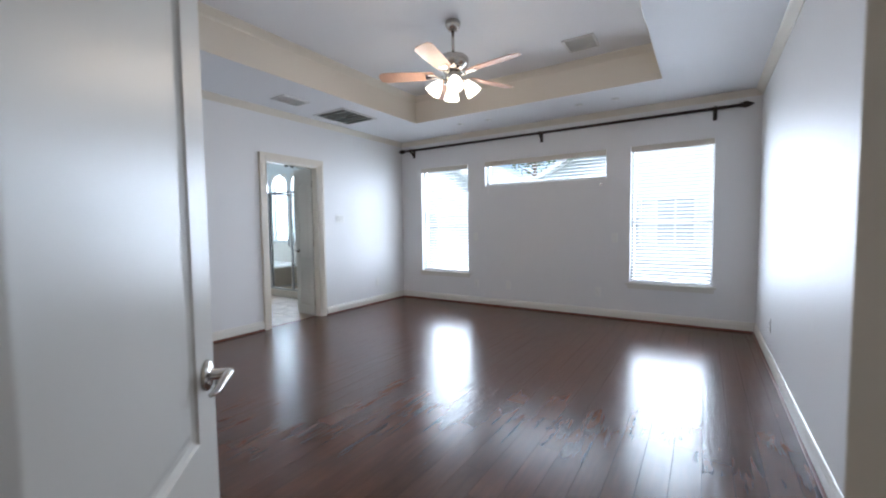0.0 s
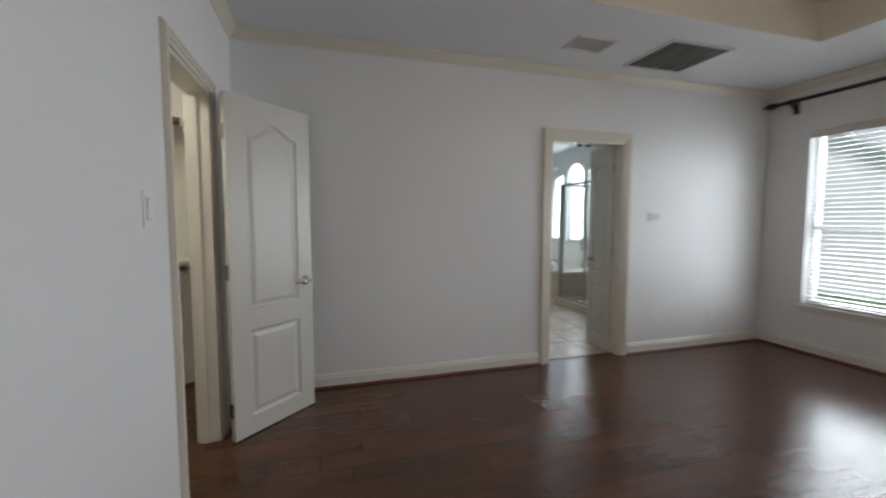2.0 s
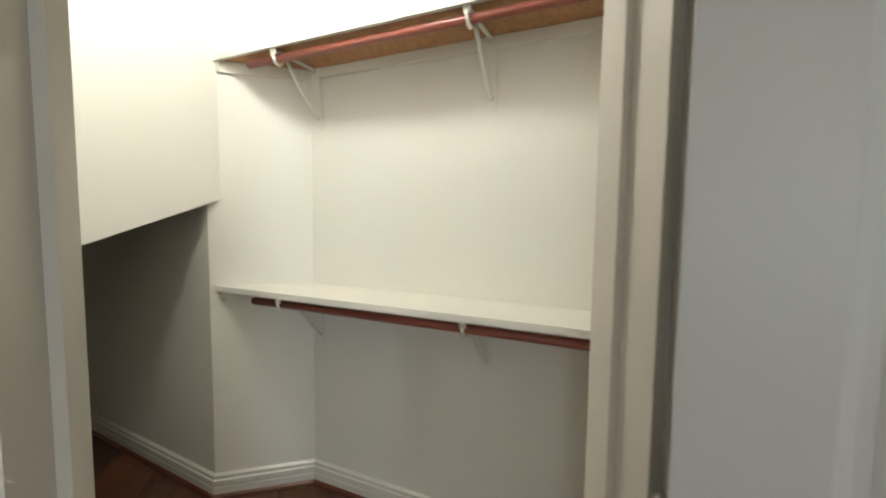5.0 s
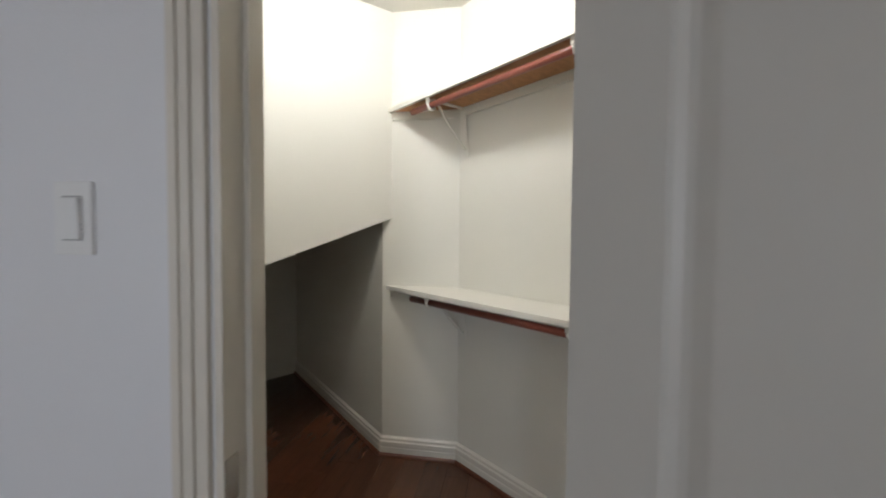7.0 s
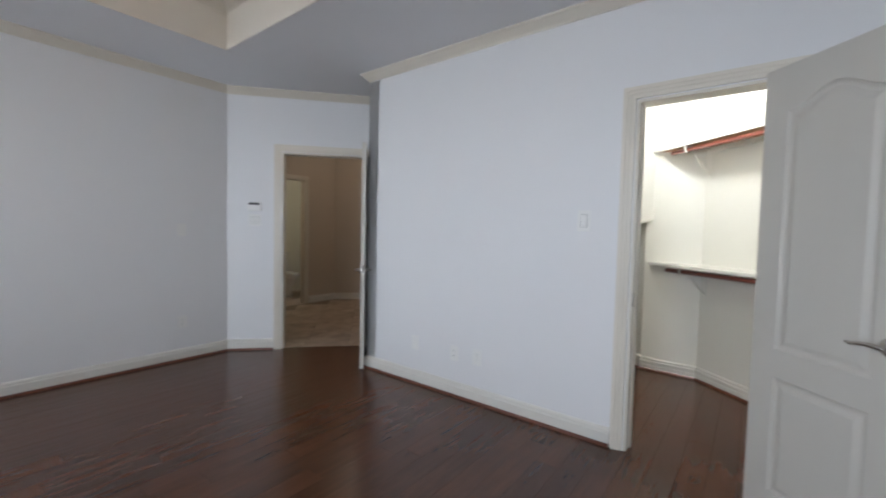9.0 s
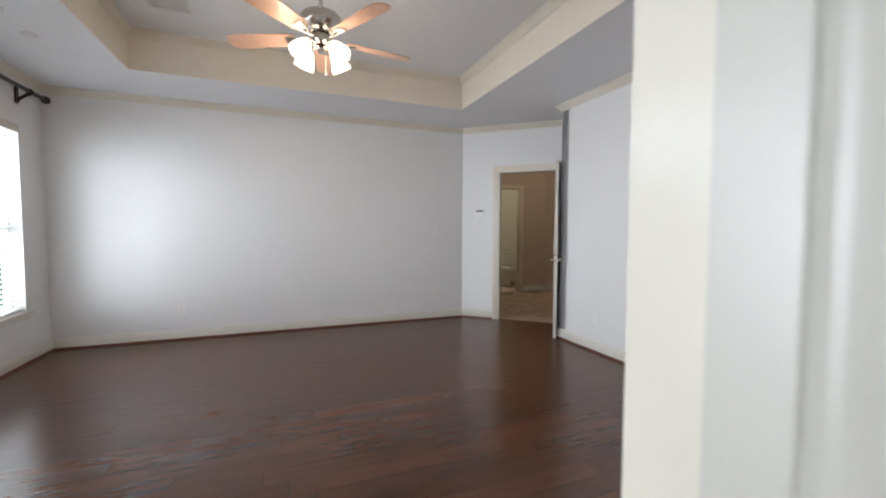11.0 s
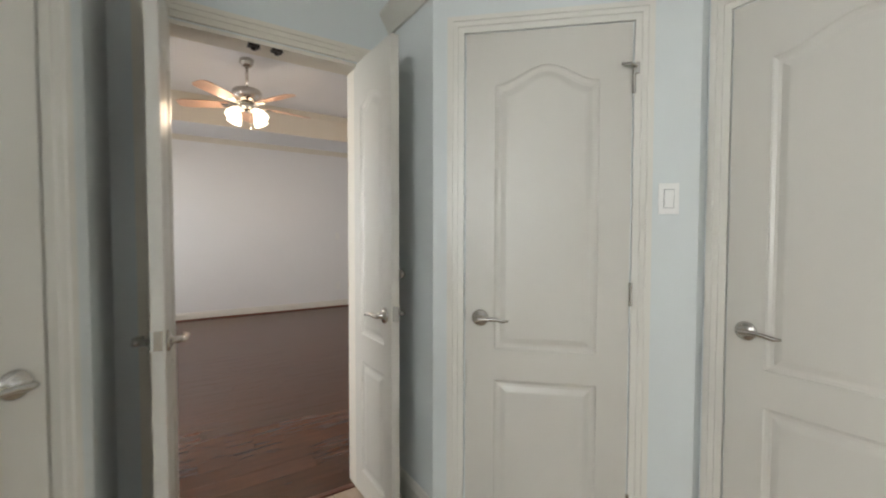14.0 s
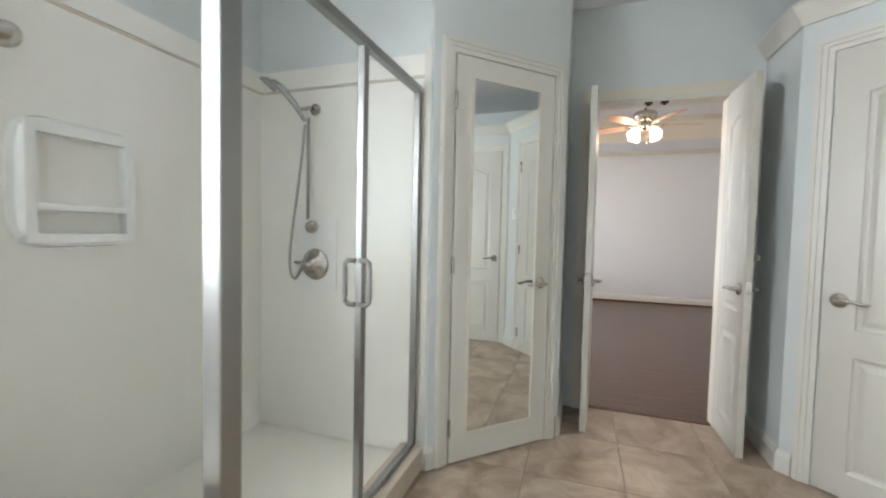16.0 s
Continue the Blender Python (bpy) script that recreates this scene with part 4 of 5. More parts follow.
pa = PA @ Vector((DA0 - 0.08, 0, 0))
pb = PA @ Vector((DA1 + 0.08, 0, 0))
trim("baseboard_bath", [(pa.x, pa.y, 0), (A0[0], YC, 0), (-0.12, YC, 0)], BB, M_BASE, "white bathroom baseboard")
trim("baseboard_bath", [(A1[0] - 0.02, BS, 0), (A1[0], BS, 0), (A1[0], BS + 0.05, 0), (pb.x, pb.y, 0)], BB, M_BASE, "white bathroom baseboard")
trim("baseboard_bath", [(BX, BS, 0), (BX, 4.25, 0)][::-1], BB, M_BASE, "white bathroom baseboard")
# closed doors
casing("trim_bath_closet_casing", PA, DA0, DA1, 0.0, -0.02, M_BASE, label="white moulded casing round the closed bathroom door")
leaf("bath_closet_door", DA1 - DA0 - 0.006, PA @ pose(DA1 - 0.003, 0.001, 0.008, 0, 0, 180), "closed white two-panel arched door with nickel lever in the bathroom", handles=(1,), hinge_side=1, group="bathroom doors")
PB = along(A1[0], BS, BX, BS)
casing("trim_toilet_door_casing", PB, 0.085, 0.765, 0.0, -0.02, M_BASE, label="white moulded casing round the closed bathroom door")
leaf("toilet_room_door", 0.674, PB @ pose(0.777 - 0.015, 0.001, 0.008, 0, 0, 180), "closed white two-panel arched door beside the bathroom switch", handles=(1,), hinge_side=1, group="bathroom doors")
plate("switch", PA @ pose(0.90, 0, 1.37), "white rocker light switch between two bathroom doors")
for m, x in ((PA, DA1 + 0.01), (PB, 0.775)):
    bm = bmesh.new()
    tube(bm, [(x, -0.02, 1.86), (x - 0.03, -0.05, 1.862), (x - 0.06, -0.055, 1.86)], 0.006, 8)
    box(bm, (x - 0.010, -0.026, 1.835), (x + 0.010, 0.0, 1.875))
    hs = tagged(finish("hinge_stop", bm, M_NICKEL), "small nickel hinge pin door stop", "door stop")
    hs.matrix_basis = m
PG = along(*G0, *G1)
casing("trim_mirror_door_casing", PG, 0.115, 0.725, 0.0, -0.02, M_BASE, label="white moulded casing round the mirror door")
leaf("mirror_door", 0.604, PG @ pose(0.118, 0.002, 0.008), "closed white door with a tall mirror pane and nickel lever", mirror=True, handles=(-1,), hinge_side=-1)
g1 = PG @ Vector((0.81, 0, 0))
trim("baseboard_bath", [(-0.12, YG, 0), (*G1, 0), (g1.x, g1.y, 0)], BB, M_BASE, "white bathroom baseboard")
trim("baseboard_bath", [(G0[0] + 0.025, G0[1] - 0.025, 0), (*G0, 0), (G0[0], 4.085, 0)], BB, M_BASE, "white bathroom baseboard")

# shower
SX0, SX1, SY = -2.275, -1.17, 4.145
wall("wall_shower_end", (-1.12, 4.07), (-1.12, BN), 0.1, H, [], M_BATH, "pale blue-grey wall at the shower end")
surround = tagged(empty("shower_surround"), "glossy cream shower wall panels with a trim band", "shower wall")
part("back_panel", boxes(((SX0, BN - 0.012, 0.051), (-1.132, BN - 0.001, 2.02))), M_SHOWER, surround)
part("end_panel", boxes(((-1.132, 4.12, 0.051), (-1.1205, BN - 0.012, 2.02))), M_SHOWER, surround)
part("trim_band", boxes(((SX0, BN - 0.018, 1.92), (-1.138, BN - 0.012, 2.02)), ((-1.138, 4.12, 1.92), (-1.132, BN - 0.018, 2.02))), M_SHOWER, surround)
part("valve_cover", rbox((-1.137, 4.60, 0.84), (-1.1321, 4.86, 1.26), 0.002), M_TUB, surround, "smooth white valve access panel")
part("band_groove", boxes(((SX0, BN - 0.0125, 1.905), (-1.1325, BN - 0.0119, 1.918)), ((-1.1326, 4.12, 1.905), (-1.1319, BN - 0.013, 1.918))), M_CURB, surround, "thin dark joint line")
part("edge_strip", boxes(((-1.14, 4.085, 0.0), (-1.119, 4.12, 2.05))), M_BASE, surround)
structure("floor_shower_pan", boxes(((SX0 + 0.05, SY + 0.05, 0.0), (-1.13, BN - 0.01, 0.05))), M_PAN, "cream textured shower pan", "shower pan")
curb = tagged(empty("shower_curb"), "tan tiled shower curb under the glass", "shower curb")
part("front", rbox((SX0 - 0.06, SY - 0.06, 0.0), (-1.14, SY + 0.06, 0.11), 0.006), M_CURB, curb)
part("side", rbox((SX0 - 0.06, SY + 0.061, 0.0), (SX0 + 0.06, BN - 0.002, 0.11), 0.006), M_CURB, curb)
enc = tagged(empty("shower_enclosure"), "framed clear glass shower enclosure in brushed metal", "shower enclosure")
GZ0, GZ1, DX = 0.11, 1.86, -1.665


def bar(lo, hi, name="frame_bar", label=""):
    part(name, rbox(lo, hi, 0.004), M_CHROME, enc, label)


bar((SX0 - 0.03, SY - 0.026, GZ0), (SX0 + 0.03, SY + 0.026, GZ1 + 0.002), "corner_post", "wide brushed corner post")
bar((SX0 + 0.02, SY - 0.016, GZ1 - 0.035), (SX1, SY + 0.016, GZ1), "header")
bar((SX0 - 0.016, SY + 0.02, GZ1 - 0.035), (SX0 + 0.016, BN - 0.012, GZ1), "header")
bar((SX0 + 0.02, SY - 0.016, GZ0), (SX1, SY + 0.016, GZ0 + 0.025), "sill_bar")
bar((SX0 - 0.016, SY + 0.02, GZ0), (SX0 + 0.016, BN - 0.012, GZ0 + 0.025), "sill_bar")
bar((SX1 - 0.001, SY - 0.016, GZ0), (SX1 + 0.024, SY + 0.016, GZ1), "wall_channel")
bar((SX0 - 0.014, BN - 0.035, GZ0 + 0.025), (SX0 + 0.014, BN - 0.0125, GZ1 - 0.035), "wall_channel")
bar((DX - 0.022, SY - 0.014, GZ0 + 0.025), (DX + 0.012, SY + 0.014, GZ1 - 0.035), "door_stile")
for lo, hi in (((SX0 + 0.02, SY - 0.003, GZ0 + 0.025), (DX - 0.022, SY + 0.003, GZ1 - 0.035)), ((DX + 0.012, SY - 0.003, GZ0 + 0.025), (SX1 - 0.001, SY + 0.003, GZ1 - 0.035)),
               ((SX0 - 0.003, SY + 0.02, GZ0 + 0.025), (SX0 + 0.003, BN - 0.035, GZ1 - 0.035))):
    g = part("glass_panel", boxes((lo, hi)), M_GLASS, enc, "clear glass panel")
    g.visible_shadow = False
bm = bmesh.new()
hx = DX - 0.03
for y in (SY - 0.05, SY + 0.05):
    s = 1 if y > SY else -1
    tube(bm, [(hx, SY + s * 0.01, 0.90), (hx, y - s * 0.012, 0.90), (hx, y, 0.912), (hx, y, 0.93), (hx, y, 1.03), (hx, y, 1.048), (hx, y - s * 0.012, 1.06), (hx, SY + s * 0.01, 1.06)], 0.009, 10)
part("pull_handle", bm, M_CHROME, enc, "brushed D-shaped pull handle", True)
# shower fittings on the end panel
sh = tagged(empty("shower_set", pose(-1.132, 4.74, 0)), "brushed nickel hand shower with hose and round valve", "shower")
bm = bmesh.new()
lathe(bm, [(0.03, 0), (0.03, 0.008), (0.014, 0.012), (0.012, 0.03)], pose(0, 0, 1.80, 0, -90, 0), 20)
tube(bm, [(-0.02, 0, 1.80), (-0.07, 0, 1.79), (-0.10, 0.02, 1.775)], 0.011, 10)
part("arm", bm, M_NICKEL, sh, smooth=True)
bm = bmesh.new()
tube(bm, [(-0.09, 0.0, 1.72), (-0.12, 0.04, 1.80), (-0.15, 0.10, 1.875), (-0.165, 0.14, 1.90)], [0.012, 0.015, 0.018, 0.02], 12)
lathe(bm, [(0.02, 0.02), (0.045, 0.0), (0.047, -0.012), (0.042, -0.016)], pose(-0.17, 0.155, 1.895, 35, 20, 0), 20)
part("hand_shower", bm, M_CHROME, sh, smooth=True)
bm = bmesh.new()
pts = []
for k in range(25):
    u = k / 24
    pts.append((-0.09 + 0.05 * u, 0.0 + 0.16 * math.sin(math.pi * u) * (0.35 + 0.65 * u) - 0.0 * u, 1.70 - 0.80 * math.sin(math.pi * min(1, u * 0.62)) + (0.10 * max(0, u - 0.8) / 0.2)))
tube(bm, pts, 0.007, 8)
part("hose", bm, M_CHROME, sh, smooth=True)
bm = bmesh.new()
tube(bm, [(-0.035, 0.02, 1.75), (-0.035, 0.02, 1.22)], 0.008, 10)
part("slide_bar", bm, M_CHROME, sh, smooth=True)
bm = bmesh.new()
lathe(bm, [(0.034, 0), (0.034, 0.02), (0.03, 0.03)], pose(0, 0.01, 1.18, 0, -90, 0), 20)
part("diverter_knob", bm, M_NICKEL, sh, smooth=True)
bm = bmesh.new()
lathe(bm, [(0.082, 0), (0.084, 0.006), (0.07, 0.014), (0.035, 0.018), (0.032, 0.05), (0.02, 0.055)], pose(0, -0.01, 0.98, 0, -90, 0), 28)
tube(bm, [(-0.05, -0.01, 0.98), (-0.055, 0.02, 0.985), (-0.05, 0.085, 0.99)], [0.012, 0.011, 0.008], 10)
part("valve", bm, M_NICKEL, sh, smooth=True)
# soap niche panel on the back wall
nic = tagged(empty("soap_holder", pose(-2.02, BN - 0.012, 1.30)), "moulded white soap holder with two recessed shelves", "soap holder")


def bulged(w, z0, z1, d0, d1):
    bm = bmesh.new()
    n = 20
    loops = []
    for d, inset in ((d0, 0.0), (d1 * 0.7, 0.008), (d1, 0.025)):
        pts = []
        for k in range(4 * n):
            t_ = 2 * math.pi * (k + 0.5) / (4 * n)
            cx, cz = math.cos(t_), math.sin(t_)
            r = (abs(cx) ** 5 + abs(cz) ** 5) ** (-1 / 5)
            pts.append(bm.verts.new((cx * r * (w - inset), -d, (z0 + z1) / 2 + cz * r * ((z1 - z0) / 2 - inset))))
        loops.append(pts)
    return bm, loops


bm, loops = bulged(0.19, -0.215, 0.225, 0.0, 0.055)
for a, b in zip(loops, loops[1:]):
    for k in range(len(a)):
        j = (k + 1) % len(a)
        bm.faces.new((a[k], a[j], b[j], b[k]))
box(bm, (-0.165, -0.055, 0.165), (0.165, -0.004, 0.20))
box(bm, (-0.165, -0.055, -0.195), (0.165, -0.004, -0.165))
box(bm, (-0.168, -0.055, -0.165), (-0.135, -0.004, 0.165))
box(bm, (0.135, -0.055, -0.165), (0.168, -0.004, 0.165))
part("rim", bm, M_TUB, nic, smooth=False)
part("recess", boxes(((-0.15, -0.008, -0.18), (0.15, -0.002, 0.18))), M_SHOWER, nic)
part("shelf", rbox((-0.14, -0.062, -0.09), (0.14, -0.006, -0.065), 0.008), M_TUB, nic)

head = tagged(empty("wall_shower_head", pose(-2.235, BN - 0.012, 1.72)), "small round chrome shower head on the back panel", "shower head")
bm = bmesh.new()
lathe(bm, [(0.028, 0.0), (0.028, 0.005), (0.012, 0.010), (0.010, 0.05)], pose(0, 0, 0.02, 90), 18)
part("arm", bm, M_NICKEL, head, smooth=True)
bm = bmesh.new()
lathe(bm, [(0.012, 0.0), (0.020, 0.012), (0.036, 0.026), (0.040, 0.036), (0.036, 0.042), (0.004, 0.044)], pose(0, -0.045, 0.022, 115), 22)
part("spray_face", bm, M_NICKEL, head, smooth=True)

# bathtub under the arched windows
tub = tagged(empty("bathtub"), "white bathtub set in a tan tiled deck under arched windows", "bathtub")
bm = bmesh.new()
ox0, ox1, oy0, oy1 = -4.42, -2.45, 4.32, BN - 0.01
n = 32
rim, low = [], []
for k in range(n):
    a = 2 * math.pi * k / n
    c, s_ = math.cos(a), math.sin(a)
    cx, cy = (ox0 + ox1) / 2, (oy0 + oy1) / 2
    rim.append(((cx + 0.80 * math.copysign(abs(c) ** 0.6, c)), cy + 0.30 * math.copysign(abs(s_) ** 0.6, s_)))
    low.append(((cx + 0.62 * math.copysign(abs(c) ** 0.6, c)), cy + 0.20 * math.copysign(abs(s_) ** 0.6, s_)))
ro = [bm.verts.new((cx + (x - cx) * 1.07, cy + (y - cy) * 1.12, 0.47)) for x, y in rim]
r1 = [bm.verts.new((cx + (x - cx) * 1.05, cy + (y - cy) * 1.10, 0.50)) for x, y in rim]
r2 = [bm.verts.new((x, y, 0.50)) for x, y in rim]
r3 = [bm.verts.new((x, y, 0.08)) for x, y in low]
for a, b in ((ro, r1), (r1, r2), (r2, r3)):
    for k in range(n):
        j = (k + 1) % n
        bm.faces.new((a[k], a[j], b[j], b[k]))
bm.faces.new(r3)
part("basin", bm, M_TUB, tub, "white acrylic basin", True)
part("deck", boxes(((ox0, oy0, 0.44), (ox1, oy0 + 0.12, 0.475)), ((ox0, oy1 - 0.10, 0.44), (ox1, oy1, 0.475)), ((ox0, oy0 + 0.12, 0.44), (ox0 + 0.17, oy1 - 0.10, 0.475)), ((ox1 - 0.17, oy0 + 0.12, 0.44), (ox1, oy1 - 0.10, 0.475))), M_SHOWER, tub)
part("apron", boxes(((ox0, oy0, 0.0), (ox1, oy0 + 0.04, 0.44)), ((ox1 - 0.04, oy0 + 0.04, 0.0), (ox1, oy1, 0.44))), M_CURB, tub, "tan tiled tub front")
part("splash", boxes(((ox0, oy1 - 0.012, 0.475), (ox1, oy1 - 0.001, 0.90))), M_SHOWER, tub)
bm = bmesh.new()
tube(bm, [(-3.0, 4.40, 0.475), (-3.0, 4.40, 0.58), (-3.0, 4.44, 0.63), (-3.0, 4.50, 0.62), (-3.0, 4.53, 0.58)], 0.014, 10)
for x in (-3.12, -2.88):
    lathe(bm, [(0.025, 0.475), (0.02, 0.50), (0.014, 0.53), (0.02, 0.55)], pose(x, 4.38, 0), 14)
part("tub_faucet", bm, M_CHROME, tub, "chrome tub faucet", True)

# ---- hallway ----

wall("wall_hall_left", (3.395, -1.11), (5.55, -3.09), 0.1, H, [], M_HALL, "beige hallway wall running from the bedroom door")
wall("wall_hall_far", (5.55, -3.09), (6.6, -2.04), 0.1, H, [], M_HALL, "beige wall at the end of the hallway")
wall("wall_hall_side", (6.6, -2.04), (6.6, 0.6), 0.1, H, [(0.62, 1.40, 0, TOP)], M_HALL, "beige hallway wall with an open doorway")
wall("wall_hall_back", (6.6, 0.6), (5.03, 0.6), 0.1, H, [], M_HALL, "beige hallway wall beside the bedroom")
ob = wall("wall_hall_entry", diag(2.16), diag(0), 0.004, H, [(2.16 - E1, 2.16 - E0, 0, TOP)], M_HALL, "beige hall face of the bedroom door wall")
ob.matrix_basis = Matrix.Translation((0.121 * ED.y, -0.121 * ED.x, 0)) @ ob.matrix_basis
structure("ceiling_hall", prism([(3.3, -1.0), (5.5, -3.3), (6.8, -2.0), (6.8, 0.7), (5.0, 0.7)], H + 0.1, H + 0.16), M_HALL, "beige hallway ceiling", "ceiling")
casing("trim_hall_door_casing", along(6.6, -2.04, 6.6, 0.6), 0.62, 1.40, 0.0, 0.02, label="cream casing round the open hall doorway")
wall("wall_far_room", (7.9, -2.2), (7.9, 0.5), 0.1, H, [], M_CLOSET, "pale yellow wall of the room beyond the hall")
wall("wall_far_room_a", (6.7, -2.2), (7.9, -2.2), 0.1, H, [], M_CLOSET, "pale yellow side wall of the room beyond the hall")
wall("wall_far_room_b", (7.9, 0.5), (6.7, 0.5), 0.1, H, [], M_CLOSET, "pale yellow side wall of the room beyond the hall")
structure("ceiling_far_room", boxes(((6.6, -2.3, H), (8.0, 0.6, H + 0.05))), M_CEIL, "plain ceiling of the room beyond the hall", "ceiling")
structure("floor_far_room", boxes(((6.6, -2.3, -0.1), (8.0, 0.6, -0.004))), M_TILE, "tan tile floor of the room beyond the hall", "floor")
trim("baseboard_hall", [(3.395, -1.11, 0), (5.55, -3.09, 0), (6.6, -2.04, 0), (6.6, -1.51, 0)], BB, M_BASE, "white baseboard in the hallway")
for nm, at, mm in (("hall_ceiling_lamp", (5.3, -1.6, H + 0.1), M_FIXTURE), ("far_room_ceiling_lamp", (7.1, -0.9, H), M_FIXTURE)):
    bm = bmesh.new()
    lathe(bm, [(0.09, -0.06), (0.13, -0.03), (0.14, 0)], pose(*at))
    tagged(finish(nm, bm, mm, True), "round lit glass ceiling lamp", "ceiling lamp")



def toilet(m):
    """A toilet facing +x of the pose, its tank at the back."""
    e = tagged(empty("toilet", m), "white ceramic toilet with closed lid against the wall", "toilet")

    def oval(bm, rings, n=24):
        loops = [[bm.verts.new((cx + rx * math.cos(2 * math.pi * k / n), ry * math.sin(2 * math.pi * k / n), z)) for k in range(n)] for cx, rx, ry, z in rings]
        for a, b in zip(loops, loops[1:]):
            for k in range(n):
                j = (k + 1) % n
                bm.faces.new((a[k], a[j], b[j], b[k]))
        bm.faces.new(loops[0][::-1])
        bm.faces.new(loops[-1])
        return bm
    part("bowl", oval(bmesh.new(), [(0.36, 0.22, 0.12, 0.0), (0.36, 0.20, 0.105, 0.06), (0.38, 0.19, 0.11, 0.18), (0.42, 0.24, 0.17, 0.32), (0.44, 0.26, 0.19, 0.39)]), M_TUB, e, smooth=True)
    part("seat", oval(bmesh.new(), [(0.44, 0.265, 0.195, 0.392), (0.44, 0.27, 0.20, 0.40), (0.44, 0.265, 0.195, 0.412)]), M_TUB, e, smooth=True)
    part("lid", oval(bmesh.new(), [(0.44, 0.265, 0.195, 0.414), (0.44, 0.268, 0.198, 0.424), (0.44, 0.24, 0.17, 0.434)]), M_TUB, e, smooth=True)
    part("tank", rbox((0.0, -0.22, 0.38), (0.18, 0.22, 0.74), 0.02), M_TUB, e)
    part("tank_lid", rbox((-0.002, -0.235, 0.741), (0.195, 0.235, 0.78), 0.012), M_TUB, e)
    bm = bmesh.new()
    tube(bm, [(0.18, 0.16, 0.68), (0.20, 0.16, 0.68), (0.205, 0.09, 0.672)], 0.007, 8)
    part("flush_lever", bm, M_NICKEL, e, "chrome flush lever", True)


toilet(pose(7.885, -1.62, -0.003, 0, 0, 180))

# ---- outside ----
structure("ground", boxes(((-400, -400, -0.7), (400, 400, -0.6))), M_GRASS, "green lawn round the house", "ground")


def neighbour(name, x0, x1, y, eave, peak, wins, label):
    e = tagged(empty(name, pose((x0 + x1) / 2, y, -0.6)), label, "house")
    w = (x1 - x0) / 2
    bm = bmesh.new()
    f = [bm.verts.new((x, 0, z)) for x, z in ((-w, 0), (w, 0), (w, eave), (0, peak), (-w, eave))]
    b = [bm.verts.new((v.co.x, 7, v.co.z)) for v in f]
    bm.faces.new(f)
    bm.faces.new(b[::-1])
    for i in range(5):
        j = (i + 1) % 5
        bm.faces.new((f[i], f[j], b[j], b[i]))
    part("wall", bm, M_SIDING, e, "white lap siding")
    n = int(eave / 0.2)
    bm = bmesh.new()
    for k in range(n):
        box(bm, (-w, -0.022, k * 0.2), (w, -0.002, k * 0.2 + 0.185))
    tagged(part("siding_board", bm, M_SIDING, e), kind="stuff")
    for s in (-1, 1):
        bm = bmesh.new()
        a = [Vector((s * (w + 0.35), -0.4, eave - 0.35 * (peak - eave) / w)), Vector((0, -0.4, peak + 0.02)), Vector((0, 7.3, peak + 0.02)), Vector((s * (w + 0.35), 7.3, eave - 0.35 * (peak - eave) / w))]
        lo = [bm.verts.new(p) for p in a]
        hi = [bm.verts.new(p + Vector((0, 0, 0.15))) for p in a]
        bm.faces.new(lo)
        bm.faces.new(hi[::-1])
        for i in range(4):
            j = (i + 1) % 4
            bm.faces.new((lo[i], lo[j], hi[j], hi[i]))
        part("roof", bm, M_ROOF, e, "shingle roof slope paled as if overexposed")
    for x, z in wins:
        wd = part("window", boxes(((x - 0.45, -0.05, z), (x + 0.45, -0.023, z + 1.3))), M_WINPALE, e, "window paled as if overexposed, in white frame")
        part("frame", boxes(((x - 0.52, -0.07, z - 0.07), (x - 0.45, -0.02, z + 1.37)), ((x + 0.45, -0.07, z - 0.07), (x + 0.52, -0.02, z + 1.37)), ((x - 0.45, -0.07, z - 0.07), (x + 0.45, -0.02, z)),
                            ((x - 0.45, -0.07, z + 1.3), (x + 0.45, -0.02, z + 1.37)), ((x - 0.03, -0.07, z), (x + 0.03, -0.02, z + 1.3)), ((x - 0.45, -0.07, z + 0.62), (x + 0.45, -0.02, z + 0.68))), M_VINYL, wd)


neighbour("neighbour_house", -1.0, 8.0, 13.0, 2.9, 5.4, [(-1.2, 1.2), (0.2, 1.2)], "white sided neighbouring house with a grey gable roof")
neighbour("neighbour_house", -9.0, -1.5, 13.5, 2.6, 4.9, [(0, 1.0)], "white sided neighbouring house seen past the trees")


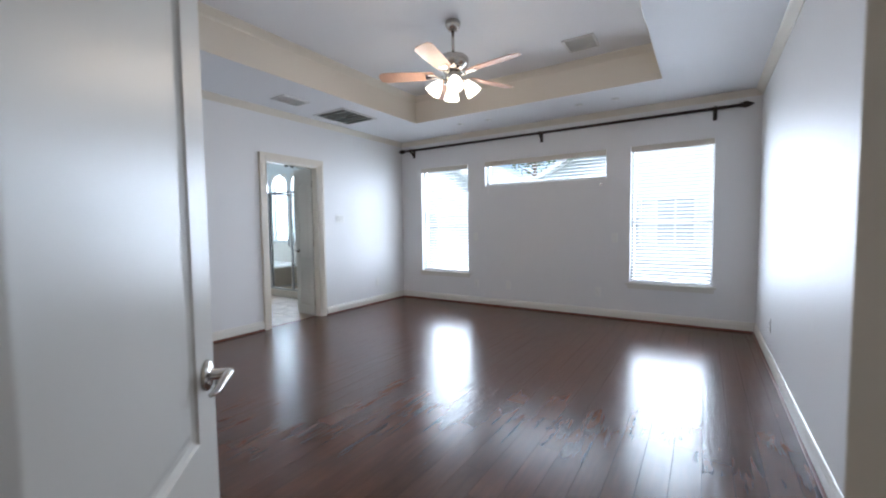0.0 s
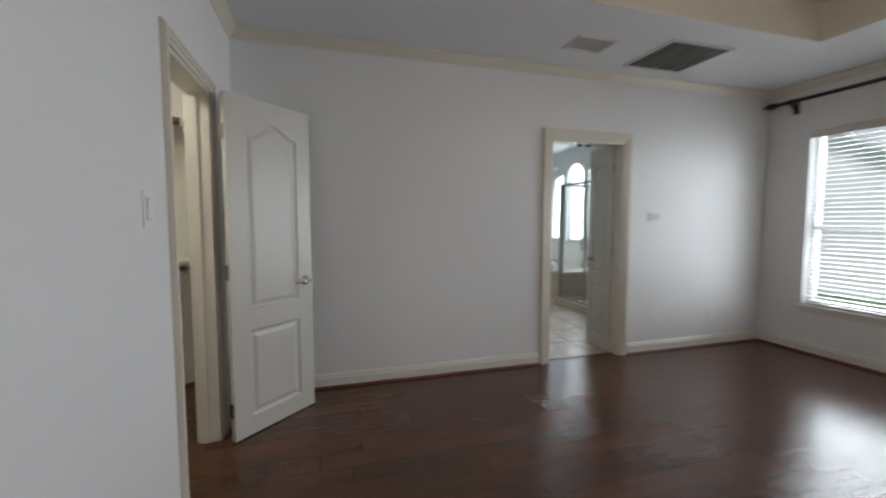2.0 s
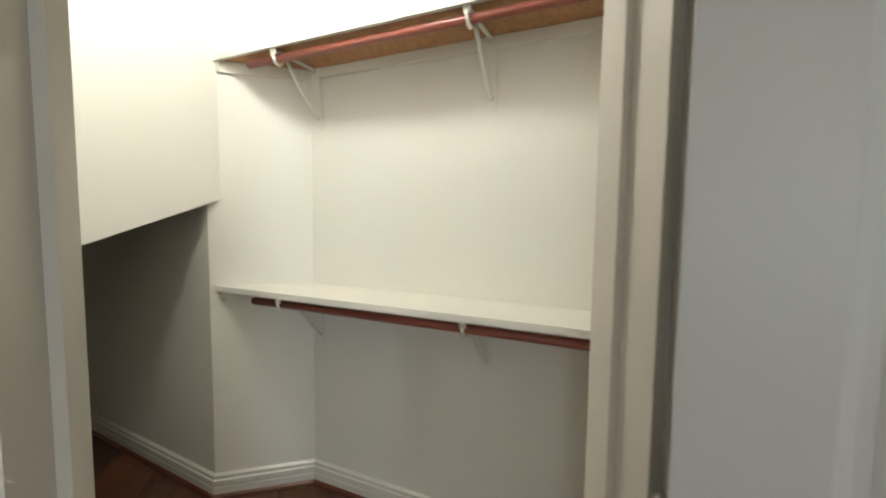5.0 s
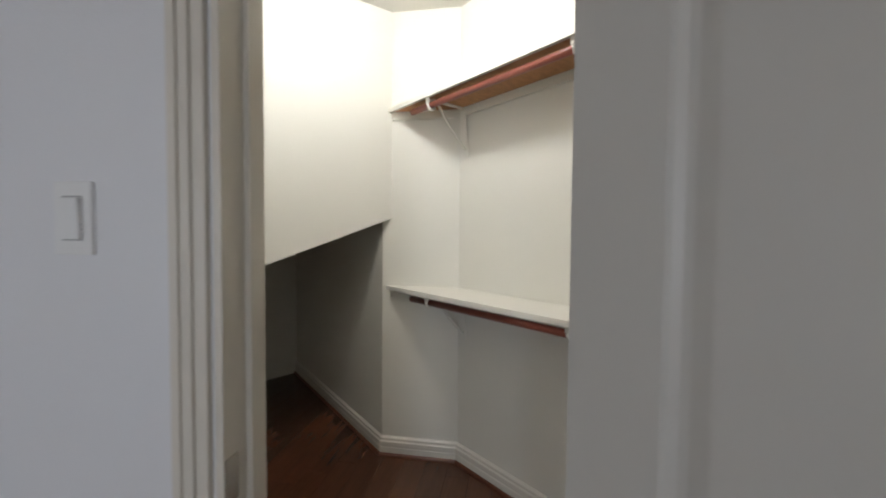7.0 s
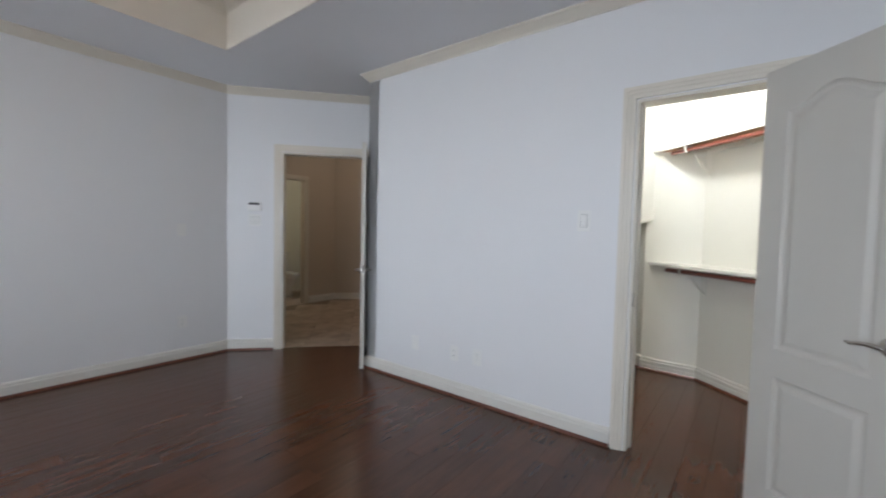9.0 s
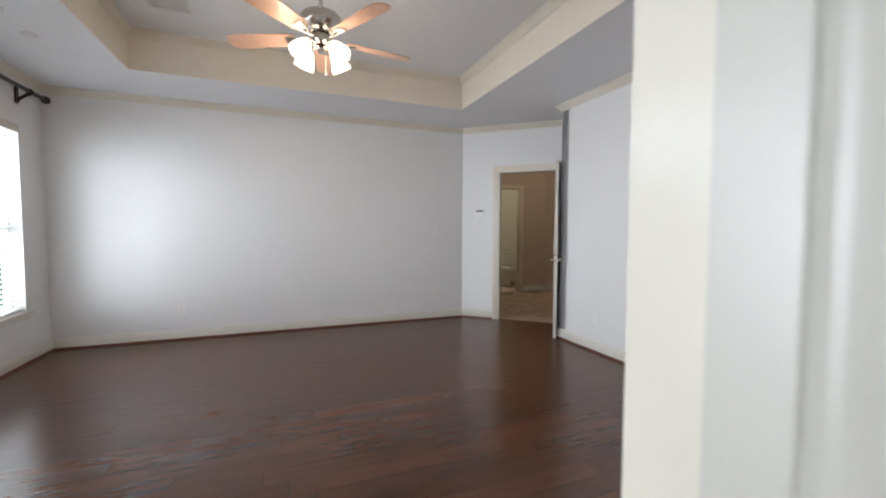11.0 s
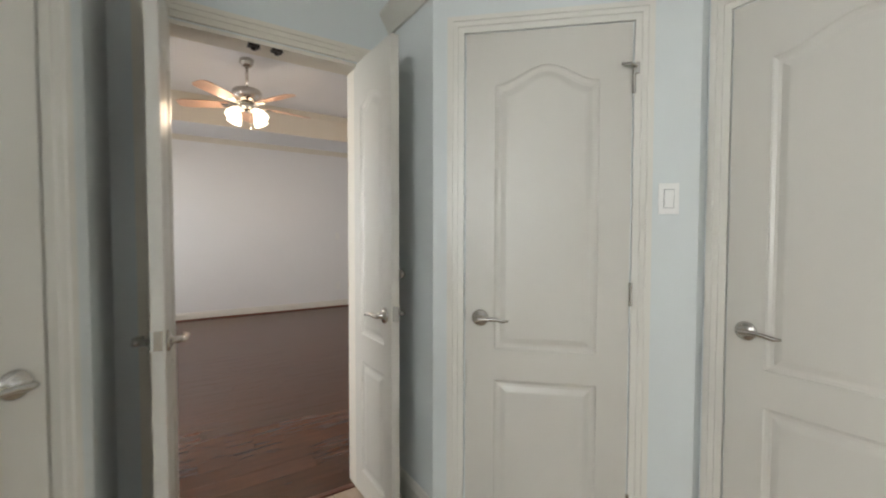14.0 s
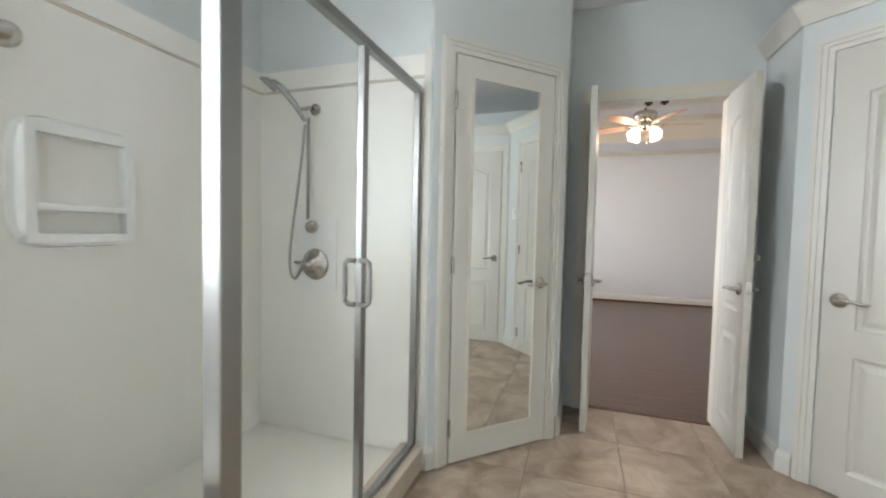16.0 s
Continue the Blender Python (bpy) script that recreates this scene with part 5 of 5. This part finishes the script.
def tree(x, y, h, r, seed, label):
    rnd = random.Random(seed)
    e = tagged(empty("tree", pose(x, y, -0.6)), label, "tree")
    bm = bmesh.new()
    tube(bm, [(0, 0, 0), (0.05, 0.02, h * 0.3), (-0.03, 0.05, h * 0.6), (0.02, 0, h * 0.9)], [0.2, 0.15, 0.1, 0.03], 10)
    for k in range(8):
        a, z = rnd.random() * 6.28, h * (0.35 + 0.06 * k)
        tube(bm, [(0, 0, z), (math.cos(a) * r * 0.4, math.sin(a) * r * 0.4, z + 0.5), (math.cos(a) * r * 0.8, math.sin(a) * r * 0.8, z + 0.9)], [0.06, 0.04, 0.015], 6)
    part("trunk", bm, M_BARK, e, "brown trunk and limbs")
    verts, faces = [], []
    for k in range(3500):
        p = Vector((rnd.gauss(0, 1), rnd.gauss(0, 1), rnd.gauss(0, 1)))
        p = p.normalized() * (rnd.random() ** 0.4) * r * (0.75 + 0.35 * noise.noise(p * 1.7))
        c = Vector((p.x, p.y, h * 0.7 + p.z * 0.8))
        q = Euler((rnd.random() * 6, rnd.random() * 6, rnd.random() * 6)).to_matrix()
        i = len(verts)
        for a, b in ((-0.10, 0), (0, -0.05), (0.10, 0), (0, 0.05)):
            verts.append(c + q @ Vector((a, b, 0)))
        faces.append((i, i + 1, i + 2, i + 3))
    me = bpy.data.meshes.new("crown")
    me.from_pydata(verts, [], faces)
    me.materials.append(M_LEAF)
    cr = new("crown", me)
    cr.parent = e


tree(-3.4, 21.0, 9.5, 3.2, 3, "leafy green tree behind the house")
tree(-9.5, 22.0, 10.0, 3.4, 5, "leafy green tree behind the house")

# ---- floor boards and tiles ----
fl = tagged(empty("floor"), "dark red-brown hand-scraped hardwood floor", "floor", kind="structure")


def board(xl, xr, y0l, y0r, y1l, y1r):
    c = Vector(((xl + xr) / 2, (y0l + y1l) / 2, 0))
    g, b = 0.0003, 0.0006
    top = [(xl + g + b, y0l + g + b), (xr - g - b, y0r + g + b), (xr - g - b, y1r - g - b), (xl + g + b, y1l - g - b)]
    edge = [(xl + g, y0l + g), (xr - g, y0r + g), (xr - g, y1r - g), (xl + g, y1l - g)]
    vs = [(x - c.x, y - c.y, 0.0) for x, y in top] + [(x - c.x, y - c.y, -0.0008) for x, y in edge] + [(x - c.x, y - c.y, -0.012) for x, y in edge]
    fs = [(0, 1, 2, 3)] + [(i + 4, (i + 1) % 4 + 4, (i + 1) % 4, i) for i in range(4)] + [(i + 8, (i + 1) % 4 + 8, (i + 1) % 4 + 4, i + 4) for i in range(4)]
    me = bpy.data.meshes.new("plank")
    me.from_pydata(vs, [], fs)
    me.materials.append(M_FLOOR)
    o = new("plank", me)
    o.location = c
    o.parent = fl


rnd = random.Random(11)
PW_ = 0.128
x = -0.06 - 7 * PW_
while x < W:
    xr = min(x + PW_, W)
    def low_y(xx):
        if xx <= 3.475:
            return -3.05
        return ENTRY_A[1] + (xx - 3.475) * ED.y / ED.x - 0.06
    yl, yr = low_y(x), low_y(xr)
    if x < 3.475 < xr:
        yl = yr = -1.05
    top_y = L if xr > -0.05 else -0.125
    first = True
    cur_l, cur_r = yl, yr
    while cur_l < top_y:
        step = rnd.choice((0.9, 1.2, 1.5, 1.8)) * (rnd.uniform(0.4, 1) if first else 1)
        nxt = max(cur_l, cur_r) + step
        if nxt > top_y - 0.3:
            nxt = top_y
        board(x, xr, cur_l, cur_r, nxt, nxt)
        cur_l = cur_r = nxt
        first = False
    x = xr

th = structure("trim_threshold_bath", rbox((-0.085, 2.577, -0.01), (-0.055, 3.318, 0.006), 0.002), M_SHOE, "dark wood threshold strip at the bathroom", "threshold")


def tiles(name, x0, x1, y0, y1, size, label, skip=None, m=None):
    e = tagged(empty(name), label, "floor", kind="structure")
    s = size / 2 - 0.0025
    bm = bmesh.new()
    box(bm, (-s, -s, -0.01), (s, s, 0.0))
    bmesh.ops.bevel(bm, geom=[k for k in bm.edges if all(abs(v.co.z) < 1e-6 for v in k.verts)], offset=0.002, segments=1, affect="EDGES")
    me = bpy.data.meshes.new("tile")
    bm.to_mesh(me)
    bm.free()
    me.materials.append(M_TILE)
    for i in range(int((x1 - x0) / size) + 1):
        for j in range(int((y1 - y0) / size) + 1):
            c = Vector((x0 + (i + 0.5) * size, y0 + (j + 0.5) * size, -0.002))
            if m is not None:
                c = m @ c
            if skip and skip(c.x, c.y):
                continue
            o = new("tile", me)
            o.location = c
            if m is not None:
                o.rotation_euler = (0, 0, m.to_euler().z)
            o.parent = e


structure("floor_bath_base", boxes(((BX - 0.05, 0.85, -0.12), (-0.061, BN + 0.05, -0.0045))), M_GROUT, "sandy grout between the bathroom tiles", "floor")
tiles("floor_bath", -0.07 - 10 * 0.46, -0.07 - 0.46 * 0.5, BS - 0.3, BN - 0.2, 0.46, "mottled tan stone-look bathroom floor tiles", lambda x, y: y > 4.5 and x > -2.5)
structure("floor_hall_base", prism([(3.475 + 0.06, -1.04), (3.2, -1.3), (5.5, -3.3), (6.7, -2.1), (6.7, 0.7), (5.0, 0.7), (4.92, 0.53)], -0.12, -0.0045), M_GROUT, "sandy grout between the hallway tiles", "floor")
hm = along(3.535, -1.03, 4.96, 0.54)
tiles("floor_hall", 0.0, 3.4, -2.9, -0.1, 0.46, "mottled tan stone-look hallway floor tiles", lambda x, y: x > 6.5 or y < -2.95 or (x + y < 2.4), hm)
